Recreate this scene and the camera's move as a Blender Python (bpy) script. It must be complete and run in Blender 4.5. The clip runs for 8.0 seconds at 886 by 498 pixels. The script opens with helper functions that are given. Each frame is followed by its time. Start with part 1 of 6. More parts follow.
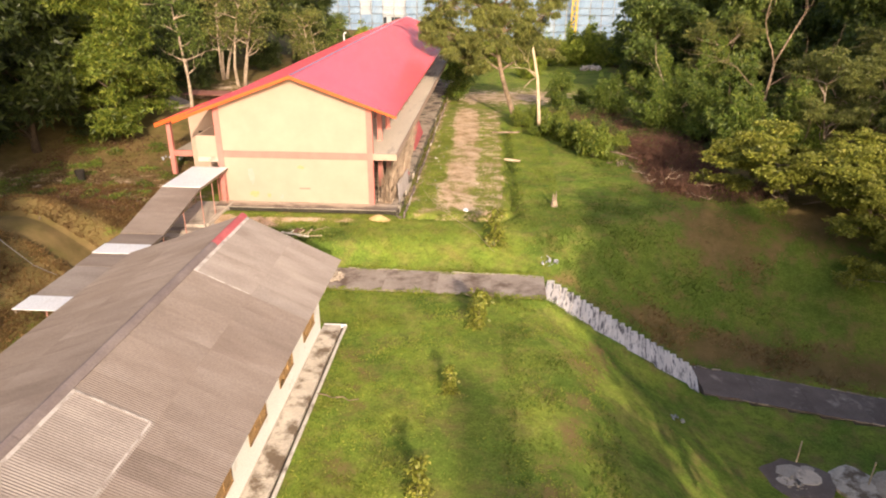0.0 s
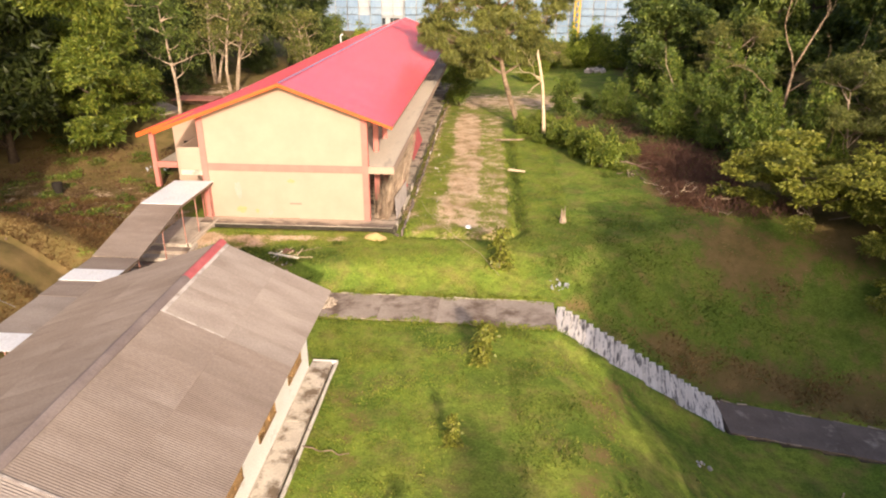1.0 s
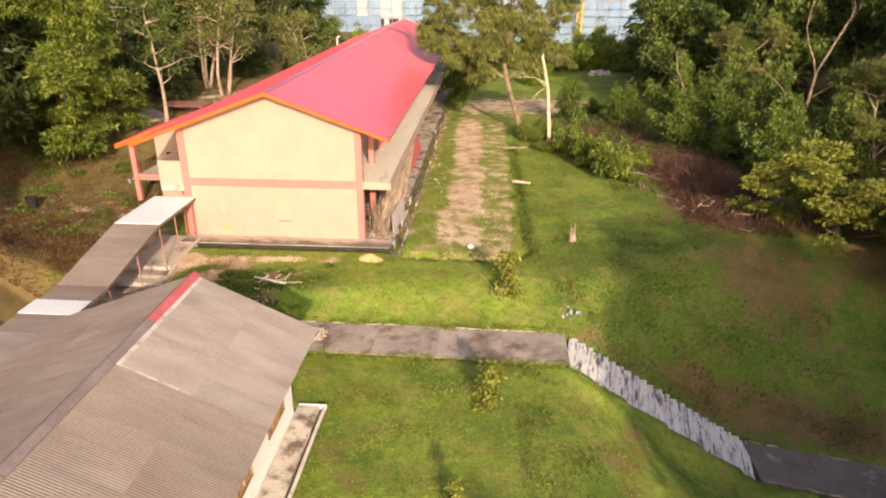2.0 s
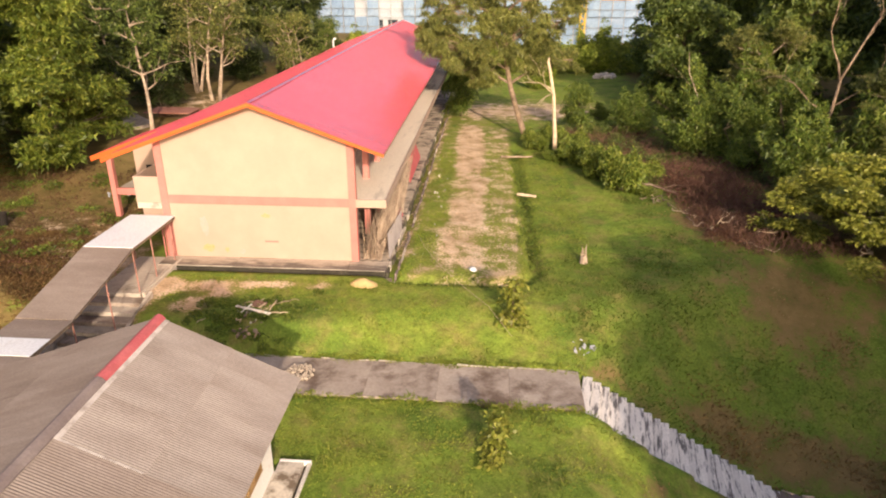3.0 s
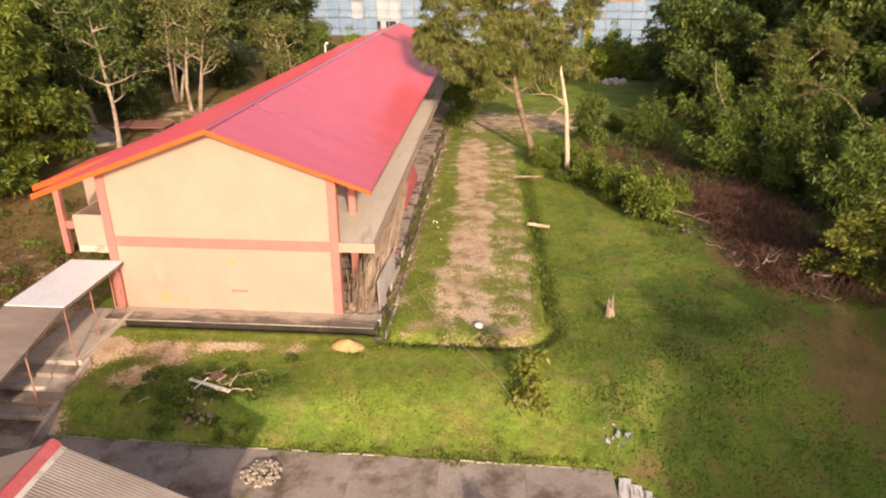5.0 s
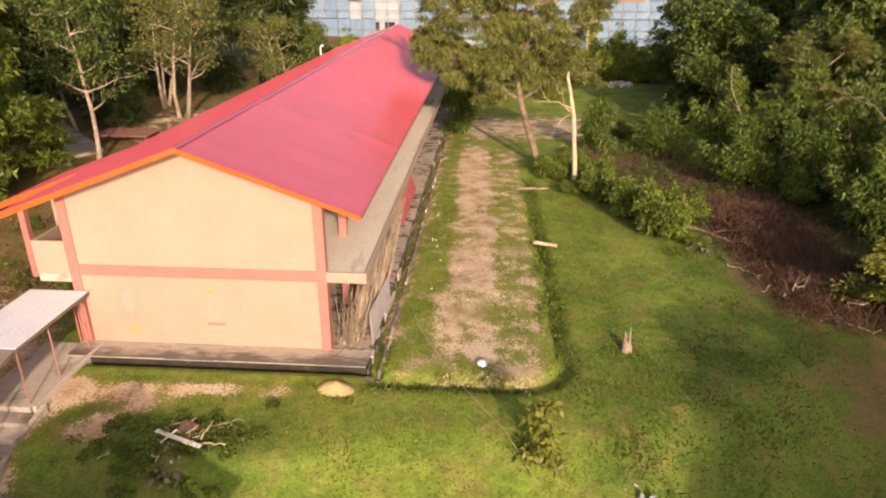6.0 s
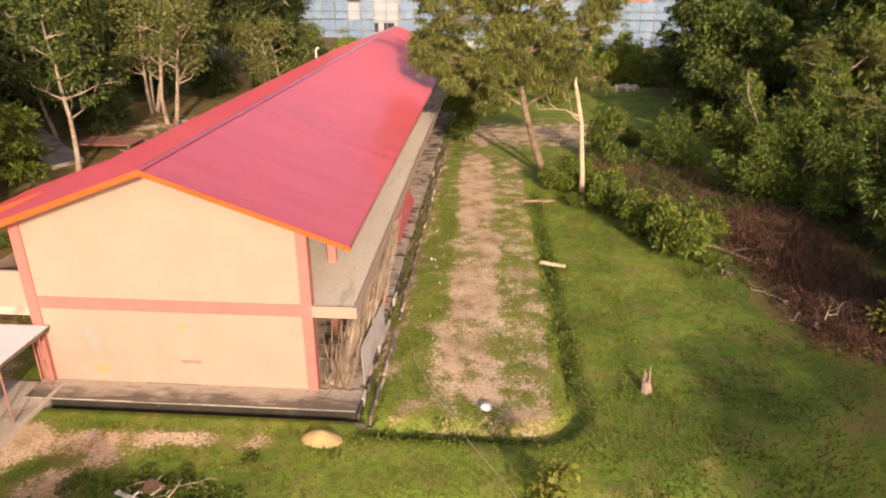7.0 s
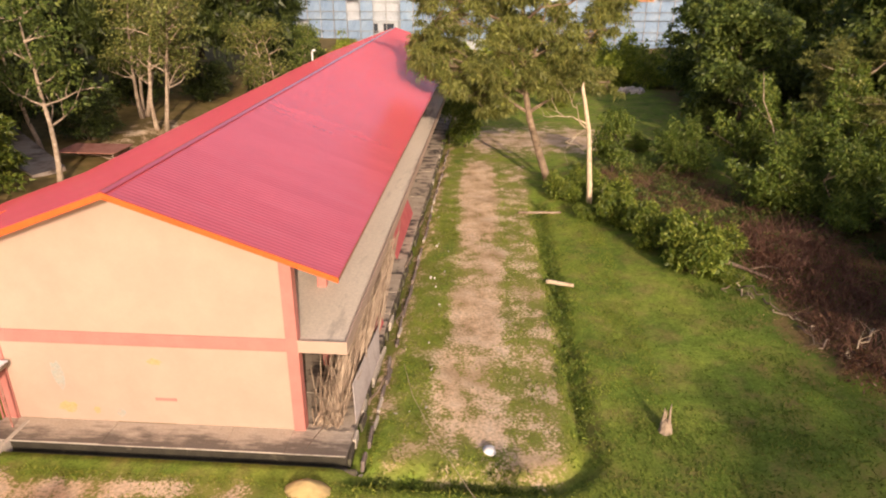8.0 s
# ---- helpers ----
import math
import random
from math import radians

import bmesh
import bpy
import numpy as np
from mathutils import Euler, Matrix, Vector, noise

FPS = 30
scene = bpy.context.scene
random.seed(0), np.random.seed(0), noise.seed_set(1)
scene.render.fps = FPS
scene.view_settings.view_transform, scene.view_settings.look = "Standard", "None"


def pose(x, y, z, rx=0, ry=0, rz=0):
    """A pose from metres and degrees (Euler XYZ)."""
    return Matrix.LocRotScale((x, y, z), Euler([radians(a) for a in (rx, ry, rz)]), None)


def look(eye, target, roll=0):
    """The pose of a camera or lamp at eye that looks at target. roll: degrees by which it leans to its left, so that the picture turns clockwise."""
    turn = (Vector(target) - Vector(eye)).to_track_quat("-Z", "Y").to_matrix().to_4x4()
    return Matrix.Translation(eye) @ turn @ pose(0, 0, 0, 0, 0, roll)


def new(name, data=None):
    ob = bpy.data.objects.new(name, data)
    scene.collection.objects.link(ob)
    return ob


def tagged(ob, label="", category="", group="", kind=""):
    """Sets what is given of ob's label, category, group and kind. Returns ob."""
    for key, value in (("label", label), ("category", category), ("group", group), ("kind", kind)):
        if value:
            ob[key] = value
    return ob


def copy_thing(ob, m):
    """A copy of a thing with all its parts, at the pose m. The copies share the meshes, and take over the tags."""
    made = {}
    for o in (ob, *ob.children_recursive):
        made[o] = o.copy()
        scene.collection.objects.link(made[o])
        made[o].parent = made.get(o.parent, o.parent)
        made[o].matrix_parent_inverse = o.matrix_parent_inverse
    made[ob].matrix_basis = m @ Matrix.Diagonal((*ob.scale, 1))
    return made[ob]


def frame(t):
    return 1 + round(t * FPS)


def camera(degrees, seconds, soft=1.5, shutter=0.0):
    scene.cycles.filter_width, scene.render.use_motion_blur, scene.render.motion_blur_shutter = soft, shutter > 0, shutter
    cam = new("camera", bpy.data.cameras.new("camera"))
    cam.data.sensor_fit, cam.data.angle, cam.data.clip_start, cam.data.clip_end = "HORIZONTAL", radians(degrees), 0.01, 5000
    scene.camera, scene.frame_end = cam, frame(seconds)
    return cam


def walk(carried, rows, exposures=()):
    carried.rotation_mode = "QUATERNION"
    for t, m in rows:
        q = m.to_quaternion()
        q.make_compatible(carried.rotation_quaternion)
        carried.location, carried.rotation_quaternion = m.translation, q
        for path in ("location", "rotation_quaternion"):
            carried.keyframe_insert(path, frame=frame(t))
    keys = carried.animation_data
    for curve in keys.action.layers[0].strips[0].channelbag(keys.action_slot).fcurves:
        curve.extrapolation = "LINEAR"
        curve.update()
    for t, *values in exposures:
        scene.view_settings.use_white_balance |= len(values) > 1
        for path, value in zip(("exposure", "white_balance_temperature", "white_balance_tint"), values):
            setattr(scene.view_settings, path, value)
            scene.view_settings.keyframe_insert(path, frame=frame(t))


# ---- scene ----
cam = camera(66.7, 8.0, soft=2.0)
ROWS = [
    (0, 7.170, -40.258, 13.742, 67.553, 3.986, 0.23),
    (0.5, 7.034, -38.735, 13.728, 67.553, 3.979, 0.21),
    (1, 6.904, -37.185, 13.713, 67.553, 3.975, 0.19),
    (1.5, 6.780, -35.640, 13.697, 67.553, 3.973, 0.17),
    (3, 6.439, -31.020, 13.645, 67.551, 3.981, 0.12),
    (3.5, 6.336, -29.457, 13.627, 67.550, 3.988, 0.10),
    (4, 6.237, -28.020, 13.609, 67.549, 3.997, 0.09),
    (4.5, 6.144, -26.616, 13.591, 67.547, 4.010, 0.07),
    (6, 5.889, -22.213, 13.540, 67.541, 4.060, 0.03),
    (6.5, 5.813, -20.731, 13.524, 67.539, 4.081, 0.01),
    (7, 5.740, -19.451, 13.509, 67.536, 4.105, 0.0),
    (7.5, 5.671, -18.219, 13.495, 67.533, 4.131, 0.0),
    (8, 5.606, -17.173, 13.483, 67.530, 4.159, 0.0),
]
walk(cam, [(t, pose(x, y, z, rx, 0, rz) @ pose(0, 0, 0, 0, 0, roll)) for t, x, y, z, rx, rz, roll in ROWS], [(0, 1.28, 6950, 16), (4, 1.07, 7000, 18), (8, 0.87, 7050, 21)])

# ---- daylight: a low warm sun from behind the drone ----
SUN_WAY = Vector((0.265, -0.905, 0.335)).normalized()  # towards the sun
world = bpy.data.worlds.new("sky")
world.use_nodes = True
scene.world = world
wn = world.node_tree.nodes
sky = wn.new("ShaderNodeTexSky")
sky.sky_type, sky.sun_disc = "NISHITA", False
sky.sun_elevation = math.asin(SUN_WAY.z)
sky.sun_rotation = math.atan2(SUN_WAY.x, SUN_WAY.y)
sky.air_density, sky.dust_density, sky.ozone_density = 0.7, 3.5, 0.4
world.node_tree.links.new(sky.outputs[0], wn["Background"].inputs[0])
wn["Background"].inputs[1].default_value = 0.105
sun = new("sun", bpy.data.lights.new("sun", "SUN"))
sun.data.energy, sun.data.angle, sun.data.color = 2.4, radians(1.2), (1.0, 0.86, 0.68)
sun.matrix_world = look(SUN_WAY * 60, (0, 0, 0))


# ---- materials ----
def mat(name, rough=0.8, metal=0.0):
    m = bpy.data.materials.new(name)
    m.use_nodes = True
    n, l = m.node_tree.nodes, m.node_tree.links
    b = n["Principled BSDF"]
    b.inputs["Roughness"].default_value, b.inputs["Metallic"].default_value = rough, metal
    b.inputs["Specular IOR Level"].default_value = 0.3
    return m, n, l, b


def noise_node(n, l, scale, detail=4.0, rough=0.55, vec=None, stretch=None):
    t = n.new("ShaderNodeTexNoise")
    t.inputs["Scale"].default_value, t.inputs["Detail"].default_value, t.inputs["Roughness"].default_value = scale, detail, rough
    if stretch is not None:
        mp = n.new("ShaderNodeMapping")
        mp.inputs["Scale"].default_value = stretch
        l.new(vec, mp.inputs[0])
        l.new(mp.outputs[0], t.inputs["Vector"])
    elif vec is not None:
        l.new(vec, t.inputs["Vector"])
    return t


def ramp(n, l, src, stops):
    r = n.new("ShaderNodeValToRGB")
    e = r.color_ramp.elements
    while len(e) < len(stops):
        e.new(0.5)
    for el, (p, c) in zip(e, stops):
        el.position = p
        el.color = (*c, 1.0) if not isinstance(c, float) else (c, c, c, 1.0)
    l.new(src, r.inputs[0])
    return r


def mix(n, l, fac, a, b, kind="MIX"):
    m = n.new("ShaderNodeMix")
    m.data_type, m.blend_type = "RGBA", kind
    for sock, v in ((m.inputs[0], fac), (m.inputs[6], a), (m.inputs[7], b)):
        if isinstance(v, (float, int)):
            sock.default_value = v
        elif isinstance(v, tuple):
            sock.default_value = (*v, 1.0)
        else:
            l.new(v, sock)
    return m.outputs[2]


def bump(n, l, b, height, strength=0.4, dist=0.02):
    u = n.new("ShaderNodeBump")
    u.inputs["Strength"].default_value, u.inputs["Distance"].default_value = strength, dist
    l.new(height, u.inputs["Height"])
    l.new(u.outputs[0], b.inputs["Normal"])


def math_node(n, l, op, a, b=0.0):
    m = n.new("ShaderNodeMath")
    m.operation = op
    for sock, v in ((m.inputs[0], a), (m.inputs[1], b)):
        if isinstance(v, (float, int)):
            sock.default_value = v
        else:
            l.new(v, sock)
    return m.outputs[0]


def surface(name, c1, c2, scale=2.0, rough=0.8, stain=None, stain_scale=0.5, stain_at=(0.5, 0.7), grain=30.0, bump_amount=0.3, vary=0.0, stretch=None, metal=0.0, speck=1.0):
    """A two-scale mottled surface in world-size coordinates, with stains of a third colour."""
    m, n, l, b = mat(name, rough, metal)
    tc = n.new("ShaderNodeTexCoord").outputs["Object"]
    if vary:
        shift = n.new("ShaderNodeVectorMath")
        shift.operation = "MULTIPLY_ADD"
        l.new(n.new("ShaderNodeObjectInfo").outputs["Random"], shift.inputs[0])
        shift.inputs[1].default_value = (41.0, 23.0, 17.0)
        l.new(tc, shift.inputs[2])
        tc = shift.outputs[0]
    base = noise_node(n, l, scale, 5.0, 0.6, tc, stretch)
    col = ramp(n, l, base.outputs[0], [(0.32, c1), (0.68, c2)]).outputs[0]
    if stain:
        st = noise_node(n, l, stain_scale, 6.0, 0.65, tc, stretch)
        f = ramp(n, l, st.outputs[0], [(stain_at[0], 0.0), (stain_at[1], 1.0)]).outputs[0]
        col = mix(n, l, f, col, stain)
    fine = noise_node(n, l, grain, 3.0, 0.6, tc)
    g = ramp(n, l, fine.outputs[0], [(0.3, 1.0 - 0.14 * speck), (0.7, 1.0 + 0.08 * speck)]).outputs[0]
    col = mix(n, l, 1.0, col, g, "MULTIPLY")
    if vary:
        oi = n.new("ShaderNodeObjectInfo")
        v = ramp(n, l, oi.outputs["Random"], [(0.0, 1.0 - vary), (1.0, 1.0 + vary)]).outputs[0]
        col = mix(n, l, 1.0, col, v, "MULTIPLY")
    l.new(col, b.inputs["Base Color"])
    if bump_amount:
        bump(n, l, b, fine.outputs[0], bump_amount, 0.01)
    return m


M_cream = surface("cream_wall_paint", (0.42, 0.305, 0.238), (0.46, 0.34, 0.265), 0.6, 0.75, (0.41, 0.30, 0.235), 0.25, (0.52, 0.75), 18, 0.02, 0, None, 0, 0.15)
M_pink = surface("coral_pink_paint", (0.49, 0.175, 0.15), (0.54, 0.215, 0.18), 1.2, 0.6, (0.44, 0.18, 0.15), 0.8, (0.55, 0.75), 20, 0.05, 0, None, 0, 0.25)
M_roof = surface("red_metal_roofing", (0.50, 0.072, 0.086), (0.55, 0.086, 0.102), 0.35, 0.26, (0.49, 0.09, 0.105), 0.15, (0.5, 0.75), 9, 0.0, 0.025, None, 0, 0.2)
M_roof.node_tree.nodes["Principled BSDF"].inputs["Specular IOR Level"].default_value = 1.0
M_roof.node_tree.nodes["Principled BSDF"].inputs["Coat Weight"].default_value = 1.0
M_roof.node_tree.nodes["Principled BSDF"].inputs["Coat Roughness"].default_value = 0.22
M_orange = surface("orange_fascia_paint", (0.70, 0.115, 0.025), (0.75, 0.14, 0.03), 1.0, 0.5, (0.64, 0.11, 0.03), 0.7, (0.5, 0.8), 12, 0.05)
M_asb = surface("weathered_fibre_cement", (0.25, 0.197, 0.163), (0.335, 0.273, 0.233), 0.9, 0.9, (0.20, 0.152, 0.125), 0.5, (0.50, 0.75), 14, 0.2, 0.06, (0.35, 1.0, 1.0))
M_asb_pale = surface("pale_fibre_cement", (0.295, 0.245, 0.213), (0.40, 0.342, 0.30), 0.9, 0.9, (0.25, 0.20, 0.17), 0.6, (0.52, 0.78), 14, 0.2, 0.06, (0.35, 1.0, 1.0))
M_ridge = surface("dull_mauve_ridge_cement", (0.21, 0.165, 0.155), (0.29, 0.235, 0.215), 0.8, 0.9, (0.40, 0.35, 0.32), 0.7, (0.56, 0.75), 14, 0.2)
M_lime = surface("chalky_sheet_edge", (0.55, 0.49, 0.44), (0.68, 0.62, 0.57), 2.0, 0.9, (0.36, 0.30, 0.26), 1.6, (0.46, 0.62), 18, 0.2)
M_white_sheet = surface("white_metal_sheet", (0.76, 0.78, 0.82), (0.82, 0.84, 0.87), 0.8, 0.45, (0.62, 0.58, 0.54), 0.6, (0.6, 0.8), 10, 0.05)
M_red_ridge = surface("faded_red_ridge", (0.50, 0.10, 0.11), (0.58, 0.15, 0.15), 1.5, 0.6, (0.40, 0.10, 0.10), 1.0, (0.55, 0.75), 15, 0.1)
M_white = surface("white_lime_wall", (0.88, 0.84, 0.79), (0.92, 0.89, 0.85), 0.8, 0.85, (0.52, 0.44, 0.36), 0.7, (0.58, 0.74), 16, 0.15)
M_conc = surface("stained_concrete", (0.35, 0.285, 0.232), (0.47, 0.395, 0.33), 0.8, 0.9, (0.17, 0.12, 0.09), 0.6, (0.47, 0.63), 9, 0.5, 0.06)
M_conc_pale = surface("pale_concrete", (0.47, 0.41, 0.34), (0.58, 0.51, 0.425), 0.9, 0.9, (0.20, 0.165, 0.135), 0.6, (0.52, 0.68), 12, 0.35)
M_apron = surface("black_stained_concrete", (0.38, 0.31, 0.24), (0.50, 0.42, 0.335), 0.9, 0.9, (0.075, 0.062, 0.055), 1.3, (0.48, 0.60), 12, 0.35, 0.08, (0.8, 1.0, 1.0))
M_gallery = surface("worn_gallery_concrete", (0.72, 0.63, 0.51), (0.82, 0.73, 0.60), 0.5, 0.85, (0.34, 0.29, 0.24), 0.7, (0.54, 0.70), 12, 0.2, 0, (1.0, 0.18, 1.0))
M_smear_blue = surface("faded_blue_paint_smear", (0.32, 0.345, 0.315), (0.39, 0.345, 0.285), 3.0, 0.75, (0.44, 0.322, 0.251), 4.0, (0.53, 0.72), 18, 0.1)
M_smear_yellow = surface("faded_yellow_paint_smear", (0.49, 0.34, 0.13), (0.47, 0.335, 0.19), 3.0, 0.75, (0.44, 0.322, 0.251), 4.0, (0.53, 0.72), 18, 0.1)
M_conc_dark = surface("dark_wet_concrete", (0.17, 0.13, 0.11), (0.25, 0.20, 0.17), 0.7, 0.9, (0.42, 0.36, 0.30), 0.9, (0.58, 0.70), 12, 0.35, 0.06)
M_step = surface("whitewashed_step", (0.74, 0.69, 0.64), (0.86, 0.81, 0.76), 1.2, 0.85, (0.15, 0.135, 0.13), 2.0, (0.50, 0.62), 14, 0.3, 0.10, (3.2, 0.45, 1.0))
# mould, and the shade on the apron face, both in this near-black
M_black_edge = surface("mouldy_shaded_concrete", (0.028, 0.025, 0.018), (0.06, 0.053, 0.037), 1.2, 0.9, (0.16, 0.13, 0.095), 0.9, (0.56, 0.74), 12, 0.4)
M_walk = surface("swirled_stained_concrete", (0.58, 0.51, 0.42), (0.70, 0.63, 0.53), 1.2, 0.9, (0.20, 0.15, 0.105), 1.1, (0.47, 0.60), 12, 0.3)
M_kerb = surface("limewashed_kerb", (0.62, 0.57, 0.50), (0.76, 0.71, 0.64), 1.2, 0.9, (0.24, 0.20, 0.16), 1.4, (0.54, 0.66), 14, 0.3)
M_rubble_pale = surface("pale_broken_mortar", (0.42, 0.345, 0.27), (0.56, 0.475, 0.38), 3.0, 0.9, (0.30, 0.24, 0.18), 2.0, (0.5, 0.7), 20, 0.5, 0.2)
M_mortar = surface("chalky_mortar", (0.55, 0.46, 0.37), (0.70, 0.60, 0.49), 2.0, 0.9, (0.30, 0.24, 0.19), 1.6, (0.55, 0.72), 18, 0.4, 0.2)
M_stick = surface("dry_brown_sticks", (0.27, 0.195, 0.14), (0.50, 0.39, 0.285), 2.2, 0.85, (0.15, 0.10, 0.07), 1.3, (0.50, 0.70), 25, 0.2)
M_bark_mid = surface("brown_grey_bark", (0.17, 0.115, 0.075), (0.33, 0.245, 0.165), 2.5, 0.9, (0.10, 0.07, 0.045), 1.2, (0.5, 0.68), 20, 0.5)
M_carton = surface("damp_brown_board", (0.13, 0.07, 0.05), (0.20, 0.115, 0.08), 3.0, 0.85, (0.08, 0.05, 0.035), 2.0, (0.5, 0.7), 20, 0.2)
M_plank = surface("white_painted_plank", (0.74, 0.69, 0.58), (0.84, 0.79, 0.69), 3.0, 0.7, (0.45, 0.38, 0.28), 3.0, (0.55, 0.7), 25, 0.2)
# moss tone taken darker so that the drain's shadow is in it
M_moss = surface("mossy_shaded_drain_concrete", (0.075, 0.062, 0.045), (0.15, 0.125, 0.09), 1.0, 0.9, (0.06, 0.08, 0.03), 0.8, (0.5, 0.7), 14, 0.4)
# near black: painted shade in openings, and the bucket's own colour
M_dark = surface("opening_shade_and_black", (0.02, 0.016, 0.013), (0.03, 0.025, 0.02), 1.0, 0.9)
M_wood = surface("brown_louvre_timber", (0.27, 0.155, 0.065), (0.43, 0.27, 0.12), 3.0, 0.7, (0.11, 0.06, 0.03), 1.5, (0.5, 0.7), 30, 0.2, 0.2)
M_oldwood = surface("grey_old_timber", (0.20, 0.14, 0.10), (0.36, 0.27, 0.19), 2.5, 0.85, (0.12, 0.08, 0.06), 1.5, (0.5, 0.7), 25, 0.3, 0.3)
M_deadwood = surface("bleached_dead_wood", (0.50, 0.38, 0.25), (0.66, 0.53, 0.37), 2.0, 0.85, (0.30, 0.20, 0.13), 1.2, (0.55, 0.75), 20, 0.3)
M_bark = surface("pale_grey_bark", (0.29, 0.21, 0.145), (0.53, 0.425, 0.315), 2.5, 0.9, (0.13, 0.09, 0.06), 1.2, (0.5, 0.68), 20, 0.5)
M_bark_dark = surface("dark_bark", (0.055, 0.038, 0.026), (0.12, 0.085, 0.055), 3.0, 0.9, None, 1, (0, 1), 20, 0.5)
M_twig = surface("dry_brush_twigs", (0.10, 0.05, 0.034), (0.17, 0.088, 0.06), 2.0, 0.9, (0.08, 0.04, 0.03), 1.0, (0.5, 0.7), 20, 0.1)
M_sand = surface("yellow_sand", (0.52, 0.37, 0.16), (0.60, 0.44, 0.21), 3.0, 0.95, (0.42, 0.29, 0.12), 1.5, (0.5, 0.7), 60, 0.5)
M_stone = surface("pale_rubble", (0.50, 0.44, 0.38), (0.66, 0.60, 0.53), 3.0, 0.9, (0.25, 0.21, 0.17), 2.0, (0.5, 0.7), 20, 0.5, 0.2)
M_plastic = surface("white_plastic", (0.70, 0.70, 0.70), (0.80, 0.80, 0.80), 2.0, 0.4)
M_galv = surface("galvanised_steel", (0.34, 0.33, 0.32), (0.42, 0.41, 0.40), 3.0, 0.45, None, 1, (0, 1), 20, 0.05, 0, None, 0.6)
M_rust = surface("rusty_sheet", (0.30, 0.12, 0.09), (0.40, 0.19, 0.14), 1.5, 0.8, (0.22, 0.08, 0.05), 1.0, (0.5, 0.7), 20, 0.2)
M_blue_net = surface("blue_scaffold_netting", (0.17, 0.26, 0.38), (0.24, 0.33, 0.43), 0.35, 0.8, (0.34, 0.40, 0.46), 0.12, (0.5, 0.7), 4, 0.0, 0.05)
M_bwhite = surface("white_render", (0.38, 0.42, 0.46), (0.45, 0.48, 0.51), 0.3, 0.8, (0.33, 0.37, 0.41), 0.15, (0.5, 0.7), 4, 0.0)
M_brown_panel = surface("rust_orange_render", (0.44, 0.20, 0.10), (0.52, 0.26, 0.13), 0.5, 0.8)
M_sheet_pale = surface("pale_pinkish_sheet", (0.50, 0.43, 0.41), (0.60, 0.53, 0.51), 1.5, 0.55, (0.40, 0.33, 0.30), 1.2, (0.5, 0.7), 15, 0.1)
M_post = surface("dull_pink_rusted_steel", (0.36, 0.17, 0.14), (0.46, 0.24, 0.19), 3.0, 0.7, (0.22, 0.10, 0.07), 2.0, (0.5, 0.65), 20, 0.2)
M_litter = surface("dull_grey_plastic", (0.30, 0.32, 0.36), (0.42, 0.43, 0.46), 3.0, 0.5, (0.34, 0.35, 0.37), 2.0, (0.5, 0.7), 20, 0.1)
M_yellow = surface("yellow_steel_paint", (0.72, 0.46, 0.04), (0.78, 0.52, 0.06), 1.0, 0.5)
M_winglass = surface("dark_window_glass", (0.03, 0.04, 0.05), (0.05, 0.06, 0.075), 1.0, 0.15)


# deck of the apron: grey-tan screed, black mould creeping in raggedly from its outer edge
M_deck, n, l, b = mat("mouldy_apron_screed", 0.9)
tc = n.new("ShaderNodeTexCoord").outputs["Object"]
broad_n, mid_n, fine_n = noise_node(n, l, 0.7, 4, 0.55, tc), noise_node(n, l, 2.2, 6, 0.7, tc, (0.4, 2.0, 1.0)), noise_node(n, l, 16.0, 3, 0.6, tc)
screed = ramp(n, l, broad_n.outputs[0], [(0.3, (0.44, 0.36, 0.28)), (0.7, (0.58, 0.49, 0.39))]).outputs[0]
xyz = n.new("ShaderNodeSeparateXYZ")
l.new(tc, xyz.inputs[0])
reach = math_node(n, l, "ADD", math_node(n, l, "MULTIPLY", xyz.outputs["Y"], -0.30), math_node(n, l, "ADD", math_node(n, l, "MULTIPLY", mid_n.outputs[0], 0.7), math_node(n, l, "MULTIPLY", broad_n.outputs[0], 0.75)))
screed = mix(n, l, ramp(n, l, reach, [(0.78, 0.0), (1.02, 0.8)]).outputs[0], screed, (0.085, 0.068, 0.058))
screed = mix(n, l, 1.0, screed, ramp(n, l, fine_n.outputs[0], [(0.3, 0.85), (0.7, 1.1)]).outputs[0], "MULTIPLY")
l.new(screed, b.inputs["Base Color"])
bump(n, l, b, fine_n.outputs[0], 0.3, 0.01)


def leaf_material(name, dark, light, tint, gloss=0.45, glow=0.34):
    """Leaves: hue varies leaf by leaf, a little light passes through."""
    m, n, l, b = mat(name, gloss)
    geo = n.new("ShaderNodeNewGeometry")
    oi = n.new("ShaderNodeObjectInfo")
    c = ramp(n, l, geo.outputs["Random Per Island"], [(0.0, dark), (0.6, light), (1.0, tint)]).outputs[0]
    tc = n.new("ShaderNodeTexCoord").outputs["Object"]
    nz = noise_node(n, l, 0.55, 3.0, 0.5, tc)
    c = mix(n, l, 1.0, c, ramp(n, l, nz.outputs[0], [(0.3, 0.65), (0.7, 1.25)]).outputs[0], "MULTIPLY")
    c = mix(n, l, 1.0, c, ramp(n, l, oi.outputs["Random"], [(0.0, (0.88, 0.90, 0.85)), (1.0, (1.12, 1.08, 1.0))]).outputs[0], "MULTIPLY")
    l.new(c, b.inputs["Base Color"])
    tr = n.new("ShaderNodeBsdfTranslucent")
    l.new(c, tr.inputs[0])
    ms = n.new("ShaderNodeMixShader")
    ms.inputs[0].default_value = glow
    l.new(b.outputs[0], ms.inputs[1])
    l.new(tr.outputs[0], ms.inputs[2])
    l.new(ms.outputs[0], n["Material Output"].inputs[0])
    return m


